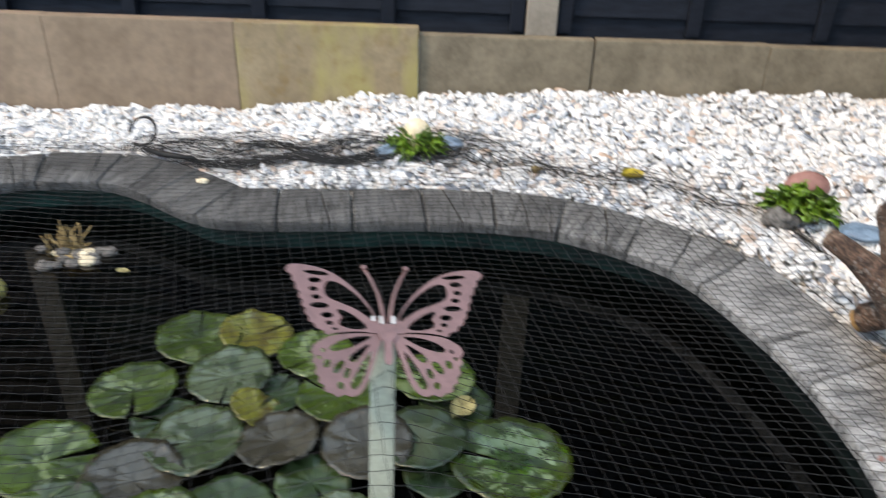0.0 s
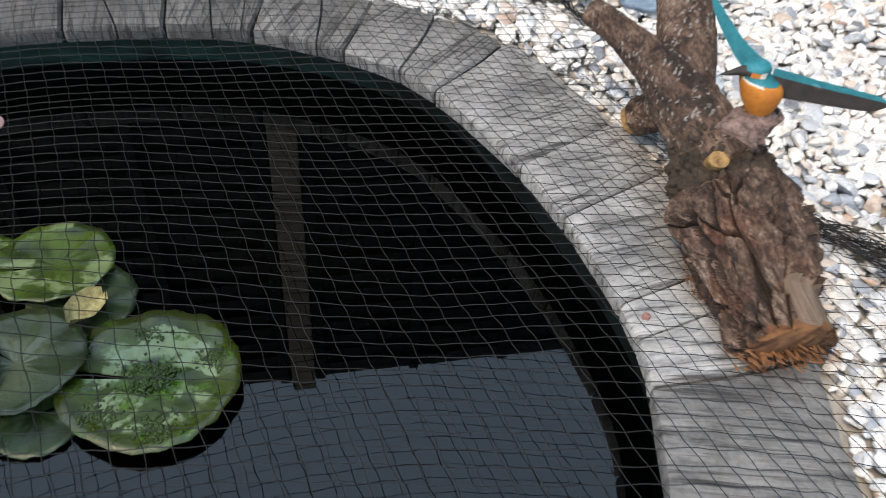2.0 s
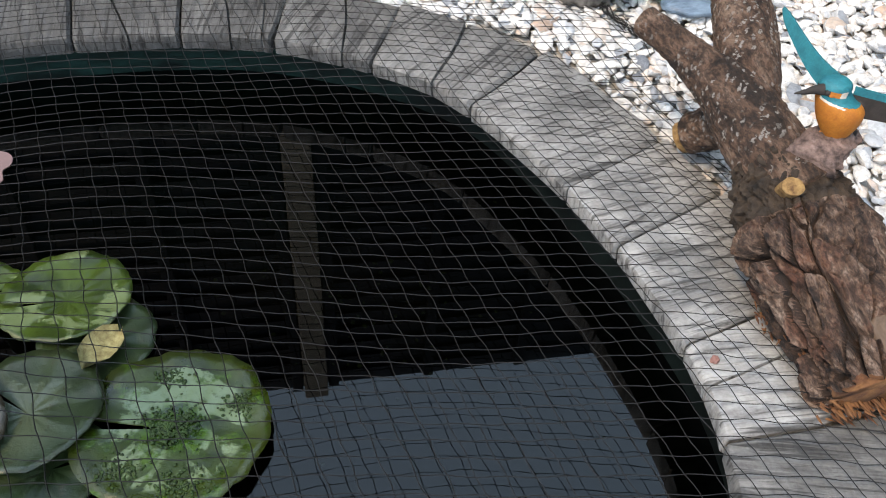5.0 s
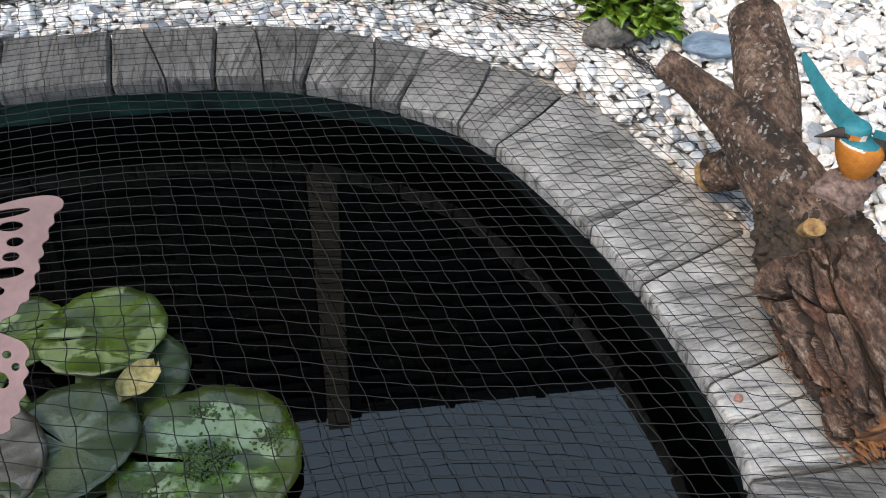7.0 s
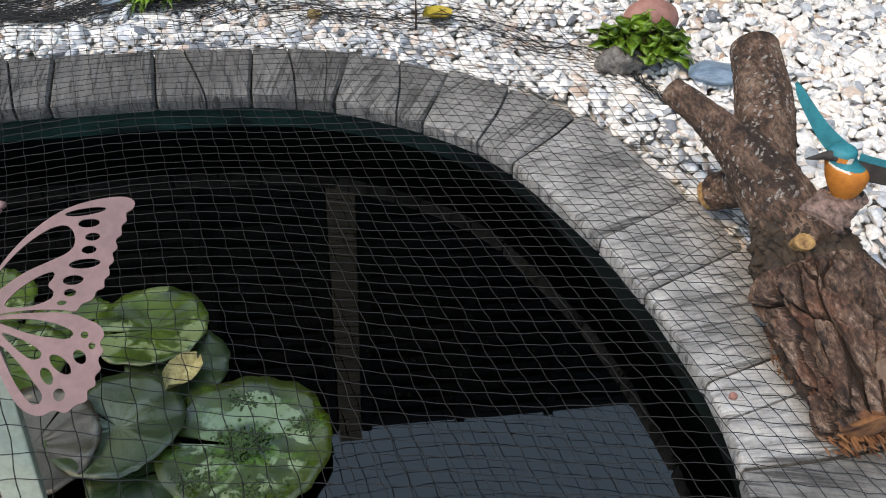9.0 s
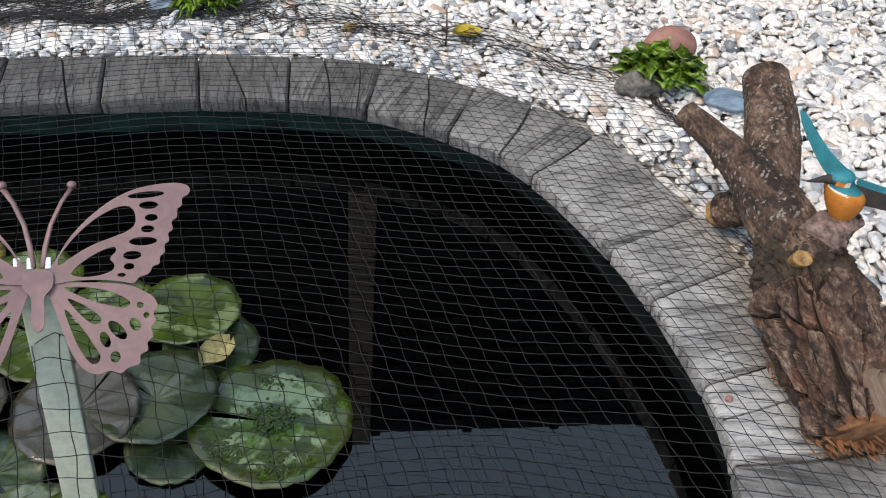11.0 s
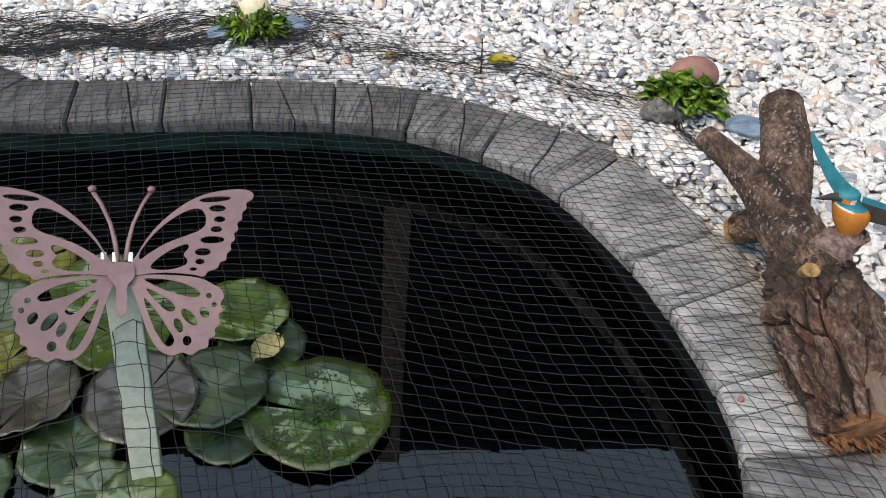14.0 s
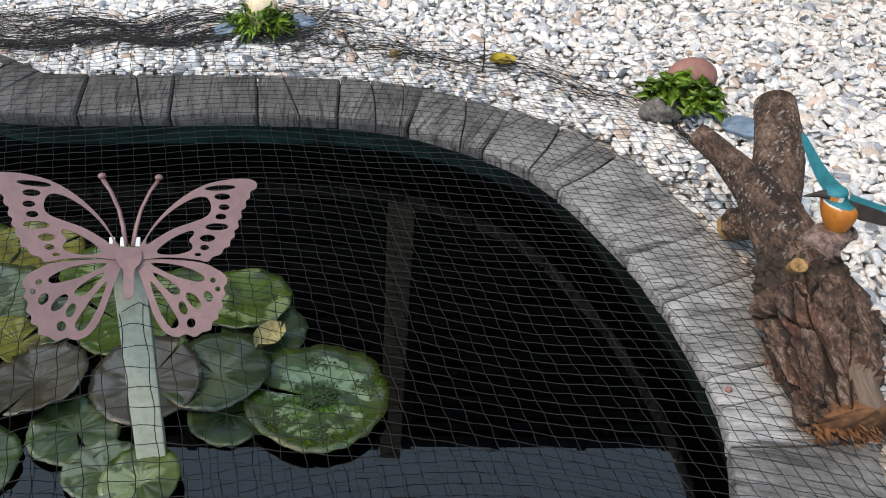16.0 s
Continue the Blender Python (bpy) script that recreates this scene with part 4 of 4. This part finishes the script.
def leafy_clump(at, r, count, seed, label, broad):
    top = tagged(empty("leafy_plant", at), label, "plant")
    rs = random.Random(seed)
    for i in range(count):
        a, q = rs.uniform(0, 2 * math.pi), r * math.sqrt(rs.random()) * 0.62
        root = Vector((q * math.cos(a), q * math.sin(a) * 0.8, 0.62 * (r - q) * rs.uniform(0.2, 1.0)))
        a += rs.uniform(-0.9, 0.9)
        el = rs.uniform(-0.1, 1.2)
        ln, wd = r * rs.uniform(0.28, 0.55), r * rs.uniform(*broad)
        d = Vector((math.cos(a) * math.cos(el), math.sin(a) * math.cos(el), math.sin(el)))
        s = d.cross(Vector((rs.uniform(-0.5, 0.5), rs.uniform(-0.5, 0.5), 1))).normalized()
        u = s.cross(d)
        rows = []
        for k in range(8):
            f = k / 7
            c = root + d * ln * f + Vector((0, 0, -0.30 * ln * f * f)) + u * 0.004 * math.sin(f * 9 + i)
            w = wd * math.sin(math.pi * (f * 0.84 + 0.12)) * (1.0 if k % 2 else 0.72)
            rows.append([c - s * w + u * w * 0.4, c, c + s * w + u * w * 0.4, c - u * 0.0012])
        b = Build()
        b.grid(rows, True, 0, True)
        part("leaf", b, FERN, top)
    return top


leafy_clump((0.905, 1.845, 0.0), 0.112, 85, 3, "bright green leafy plant in front of a red stone", (0.13, 0.24))
leafy_clump((-0.06, 2.15, -0.005), 0.105, 150, 4, "bright green leafy plant in front of a cream stone", (0.05, 0.10))


def dead_leaf(at, r, material, label, turn, seed):
    b = Build()
    rows = []
    for i in range(7):
        f = i / 6 * 2 - 1
        w = math.sqrt(max(1 - f * f, 0.02)) * 0.6
        rows.append([(r * f, r * w * g, r * (0.35 * g * g + 0.18 * noise.noise(Vector((f * 2, g * 2, seed))))) for g in (-1, -0.5, 0, 0.5, 1)])
    b.grid(rows)
    b.grid([[(p[0], p[1], p[2] - 0.001) for p in q] for q in rows])
    ob = part("dead_leaf", b, material)
    ob.matrix_basis = pose(*at, 10, 8, turn)
    return tagged(ob, label, "leaf")


dead_leaf((0.52, 2.003, 0.012), 0.034, YELLOW_LEAF, "curled yellow fallen leaf on the gravel", 20, 1)
dead_leaf((0.07, 1.17, -0.082), 0.034, DRY_LEAF, "dry pale yellow leaf among the lily pads", 60, 2)
dead_leaf((0.27, 2.03, 0.004), 0.024, DRY_STEM, "dry brown fallen leaf on the gravel", 60, 3)

dead_leaf((-0.711, 1.622, WATER_Z + 0.003), 0.014, DRY_LEAF, "small pale dead leaf floating on the pond", 10, 5)
twig = Build()
twig.tube([(0.470, 1.965, -0.02), (0.471, 1.967, 0.03), (0.468, 1.972, 0.085)], [0.0022, 0.0018, 0.0010], 6)
tagged(part("twig", twig, CRACK_BARK), "thin dark twig standing in the gravel", "twig")

specks = Build()
rs = random.Random(21)
for i in range(150):
    x, y = (rs.gauss(0.33, 0.10), rs.gauss(1.24, 0.06)) if i < 105 else (rs.uniform(0.0, 0.65), rs.uniform(0.95, 1.7))
    if not inside(np.array(x), np.array(y)):
        continue
    r = rs.uniform(0.0012, 0.004) * (1.7 if i % 12 == 0 else 1)
    specks.ball((x, y, WATER_Z - rs.uniform(0.02, 0.10)), (r, r * rs.uniform(0.5, 1), 0.0012), 0, Matrix.Rotation(rs.uniform(0, 3), 3, "Z"), 8, 4, 0.4, i)
tagged(part("pond_weed", specks, WEED), "tiny dark green flecks of weed drifting in the water", "pond weed", kind="stuff")

# ---- planting island with dry stems ----
isle = tagged(empty("marginal_plant", (-0.86, 1.70, WATER_Z)), "dead brown pond plant in a stone-topped basket", "plant")
rs = random.Random(8)
b = Build()
b.ball((0, 0, -0.05), (0.085, 0.07, 0.055), 0, None, 20, 12, 0.25, 3)
part("root_ball", b, DRY_STEM, isle)
for i in range(26):
    a, q = rs.uniform(0, 6.28), rs.uniform(0, 0.045)
    b = Build()
    p0 = Vector((-0.02 + q * math.cos(a), 0.015 + q * math.sin(a), -0.01))
    d = Vector((rs.uniform(-0.4, 0.4), rs.uniform(-0.4, 0.4), 1)).normalized()
    ln = rs.uniform(0.03, 0.085)
    b.tube([p0, p0 + d * ln * 0.5, p0 + d * ln + Vector((rs.uniform(-0.02, 0.02), rs.uniform(-0.02, 0.02), 0))], [0.003, 0.0026, 0.0015], 5)
    part("stem", b, DRY_STEM, isle)
for i in range(16):
    b = Build()
    s = rs.uniform(0.010, 0.024)
    b.ball((rs.uniform(-0.08, 0.09), rs.uniform(-0.075, 0.01), rs.uniform(-0.004, 0.008)), (s, s * 0.8, s * 0.6), 0, None, 10, 7, 0.3, i)
    part("pebble", b, GREY_STONE if i % 4 else CREAM_STONE, isle)

gold = Build()
ring = []
for i in range(13):
    a = math.pi * i / 12
    ring.append([(0.032 * math.sin(a) * (1 + 0.06 * math.cos(12 * p)) * math.cos(p), 0.032 * math.sin(a) * (1 + 0.06 * math.cos(12 * p)) * math.sin(p), 0.032 * math.cos(a)) for p in np.linspace(0, 2 * math.pi, 72, endpoint=False)])
gold.grid(ring, True)
ob = part("float_ball", gold, GOLD)
ob.location = (-0.96, 1.51, WATER_Z + 0.015)
tagged(ob, "dull gold ribbed ball floating on the pond", "float ball")

# ---- netting ----
STEP = 0.022
net = Build()
SX, SY = -0.05, 0.985


def net_z(x, y):
    gap = pond_gap(x, y)
    base = np.where(gap < 0.14, 0.006, gravel_z(x, y) + 0.020)
    base = np.where((gap > 0.12) & (gap < 0.2), np.maximum(base, 0.0), base)
    sag = np.where(gap < 0, -0.022 * np.clip(-gap / 0.25, 0, 1), 0)
    d = np.hypot(x - SX, y - SY)
    tent = 0.175 * np.exp(-d / 0.20) * (gap < 0.1)
    wave = 0.004 * np.sin(x * 13 + y * 5) + 0.003 * np.sin(y * 19 - x * 7)
    return base + sag + tent + wave * np.where(gap < 0, 1, 0.4)


def keep(x, y):
    right = np.interp(y, [-0.5, 0.6, 0.85, 1.15, 1.45, 1.8, 2.1], [1.45, 1.35, 1.25, 0.98, 0.90, 0.86, 0.80])
    back = np.interp(x, [-0.9, 0.1, 0.4], [2.27, 2.24, 2.10]) + 0.03 * np.sin(x * 7) + 0.015 * np.sin(x * 23)
    return (x < right + 0.02 * np.sin(y * 31)) & (y < back) & (x > -1.75) & (y > 0.45)


def strand(pts, r, into):
    """A thin three-sided thread."""
    rows = []
    for i, p in enumerate(pts):
        d = pts[min(i + 1, len(pts) - 1)] - pts[max(i - 1, 0)]
        s = np.array((-d[1], d[0], 0.0)) / (math.hypot(d[0], d[1]) + 1e-9) * r
        rows.append([p - s, p + s, p + np.array((0, 0, r * 1.6))])
    into.grid(rows, True)


line = np.arange(-2.2, 2.21, STEP / 2)
columns, u = [], -2.4
while u < 2.0:      # the mesh is drawn wide over the water and gathered on the edging
    columns.append(u)
    u += float(np.interp(u, [-1.2, -0.5, 0.0, 0.35, 0.6, 0.8], [0.026, 0.029, 0.029, 0.0265, 0.026, 0.0215]))
for axis, places in ((0, np.arange(-1.2, 1.6, 0.0205)), (1, columns)):
    way = radians(2.0 if axis == 0 else 103.0)
    wx, wy = math.cos(way), math.sin(way)
    for k, u in enumerate(places):
        if axis == 0:
            bow = np.clip(line, -0.6, 0.5)
            x, y = line * wx, 1.0 + line * wy + u - 0.21 * bow ** 2 - 0.21 * np.maximum(line - 0.5, 0)
        else:
            x, y = u + line * wx, 1.0 + line * wy
        x, y = x + 0.012 * np.sin(2.1 * y + 1.3 * x) + 0.008 * np.sin(6 * x + 4 * y) + 0.0011 * np.sin(k * 3.14 + line * 118), y + 0.014 * np.sin(2.6 * x + 0.7) + 0.008 * np.sin(5 * y - 4 * x) + 0.0011 * np.sin(k * 3.14 + line * 111)
        ok = keep(x, y)
        if not ok.any():
            continue
        z = net_z(x, y)
        run = []
        for i in range(len(line)):
            if ok[i]:
                run.append(np.array((x[i], y[i], z[i])))
            if (not ok[i] or i == len(line) - 1) and len(run) > 1:
                strand(run, 0.00054, net)
                run = []
            elif not ok[i]:
                run = []
pond_net = tagged(part("pond_net", net, NET, smooth=False), "black plastic netting stretched over the pond and edging", "net")
rs = np.random.RandomState(4)


def bundle(pts, count, wide, high):
    """Gathered netting along a line."""
    path, heap = smooth_path(pts, 60), Build()
    for c in range(count):
        ph, am = rs.uniform(0, 6.28, 6), rs.normal(0, 1, 6)
        t = np.linspace(0, 1, 60)
        off = sum(am[i] * np.sin((5 + 9 * i) * t + ph[i]) / (1 + 0.6 * i) for i in range(4))
        lift = np.abs(np.sin(7 * t + ph[4]) + 0.6 * np.sin(23 * t + ph[5]))
        a, e = sorted(rs.uniform(0, 1, 2))
        run = []
        for i in range(60):
            if a - 0.1 < t[i] < e + 0.1:
                x, y = path[i][0] + off[i] * wide * 0.35, path[i][1] + off[i] * wide
                run.append(np.array((x, y, float(gravel_z(np.array(x), np.array(y))) + 0.016 + high * lift[i])))
        if len(run) > 2:
            strand(run, 0.0007, heap)
    part("gathered_edge", heap, NET, pond_net, "bunched black net edge", False)


bundle([(-0.83, 2.12), (-0.70, 2.045), (-0.50, 2.055), (-0.25, 2.08), (-0.12, 2.10), (0.1, 2.13)], 80, 0.026, 0.012)
bundle([(-0.9, 2.20), (-0.5, 2.17), (-0.15, 2.20), (0.2, 2.17)], 60, 0.05, 0.008)
bundle([(0.0, 2.10), (0.25, 2.06), (0.5, 2.0), (0.75, 1.90), (0.86, 1.80)], 28, 0.045, 0.008)
bundle([(0.86, 1.82), (0.88, 1.70), (0.90, 1.60)], 16, 0.012, 0.008)
bundle([(0.95, 1.20), (1.05, 1.10), (1.18, 0.98), (1.32, 0.80), (1.4, 0.6)], 110, 0.022, 0.014)
loop = Build()
loop.tube([Vector((-0.80 + 0.035 * math.cos(t) * 1.0 + 0.0, 2.10 + 0.03 * math.sin(t), 0.02 + 0.03 * (1 + math.sin(t)))) for t in np.linspace(-2.2, 3.2, 24)], [0.004] * 24, 8)
loop.tube([(-0.79, 2.075, 0.008), (-0.72, 2.04, 0.01), (-0.64, 2.025, 0.008)], [0.005, 0.009, 0.005], 8)
tagged(part("cord_loop", loop, NET), "black looped cord end lying on the edging", "cord")

# ---- gravel ----
def pebble_field():
    r = np.random.RandomState(11)
    ico_bm = bmesh.new()
    bmesh.ops.create_icosphere(ico_bm, subdivisions=2, radius=1.0)
    base = np.array([v.co[:] for v in ico_bm.verts])
    tri = np.array([[v.index for v in f.verts] for f in ico_bm.faces])
    ico_bm.free()
    cx, cy, cz, size = [], [], [], []
    for layer, step in ((0, 0.0172), (1, 0.0215)):
        gx, gy = np.meshgrid(np.arange(-1.75, 1.66, step), np.arange(0.35, 2.64, step))
        gx = gx.ravel() + r.uniform(-0.5, 0.5, gx.size) * step
        gy = gy.ravel() + r.uniform(-0.5, 0.5, gy.size) * step
        gap = pond_gap(gx, gy)
        lim = 0.145 + 0.042 * np.clip((gx - 0.45) / 0.3, 0, 1)
        ok = (gap > lim) & (gy < 2.612 + 0.0 * gx) & ~((gx < -1.2) & (gy < 1.8))
        gx, gy = gx[ok], gy[ok]
        cx.append(gx), cy.append(gy)
        cz.append(gravel_z(gx, gy) + layer * 0.009 + r.uniform(-0.003, 0.003, gx.size))
        size.append(np.clip(r.lognormal(-4.70, 0.34, gx.size), 0.0048, 0.020))
    cx, cy, cz, size = map(np.concatenate, (cx, cy, cz, size))
    k = len(cx)
    sc = np.stack([size * r.uniform(0.95, 1.35, k), size * r.uniform(0.72, 1.0, k), size * r.uniform(0.38, 0.68, k)], 1)
    yaw, ta, tb = r.uniform(0, 6.283, k), r.normal(0, 0.3, k), r.normal(0, 0.3, k)
    lump = r.normal(0, 0.15, (k, 3, 3))
    v = base[None] + np.einsum("kij,vj->kvi", lump, base ** 2 * np.sign(base))
    cut = r.normal(0, 1, (k, 8, 3))          # worn flats
    cut /= np.linalg.norm(cut, axis=2)[:, :, None]
    reach = np.einsum("kpj,vj->kpv", cut, base)
    limit = r.uniform(0.52, 0.92, (k, 8))[:, :, None] / np.maximum(reach, 0.05)
    v = v * np.minimum(limit.min(1), 1.0)[..., None] * 1.22 * sc[:, None, :]
    c, s = np.cos(ta)[:, None], np.sin(ta)[:, None]
    y, z = v[..., 1] * c - v[..., 2] * s, v[..., 1] * s + v[..., 2] * c
    c, s = np.cos(tb)[:, None], np.sin(tb)[:, None]
    x, z = v[..., 0] * c + z * s, -v[..., 0] * s + z * c
    c, s = np.cos(yaw)[:, None], np.sin(yaw)[:, None]
    v = np.stack([x * c - y * s + cx[:, None], x * s + y * c + cy[:, None], z + cz[:, None]], -1).reshape(-1, 3)
    f = (tri[None] + (np.arange(k) * len(base))[:, None, None]).reshape(-1, 3)
    me = bpy.data.meshes.new("gravel")
    me.vertices.add(len(v)), me.loops.add(f.size), me.polygons.add(len(f))
    me.vertices.foreach_set("co", v.ravel())
    me.loops.foreach_set("vertex_index", f.ravel().astype(np.int32))
    me.polygons.foreach_set("loop_start", np.arange(0, f.size, 3, dtype=np.int32))
    me.polygons.foreach_set("use_smooth", np.ones(len(f), bool))
    me.update(calc_edges=True)
    me.set_sharp_from_angle(angle=radians(32))
    me.materials.append(PEBBLES)
    return tagged(new("gravel", me), "white and grey rounded gravel bed around the pond", "gravel", kind="stuff")


pebble_field()
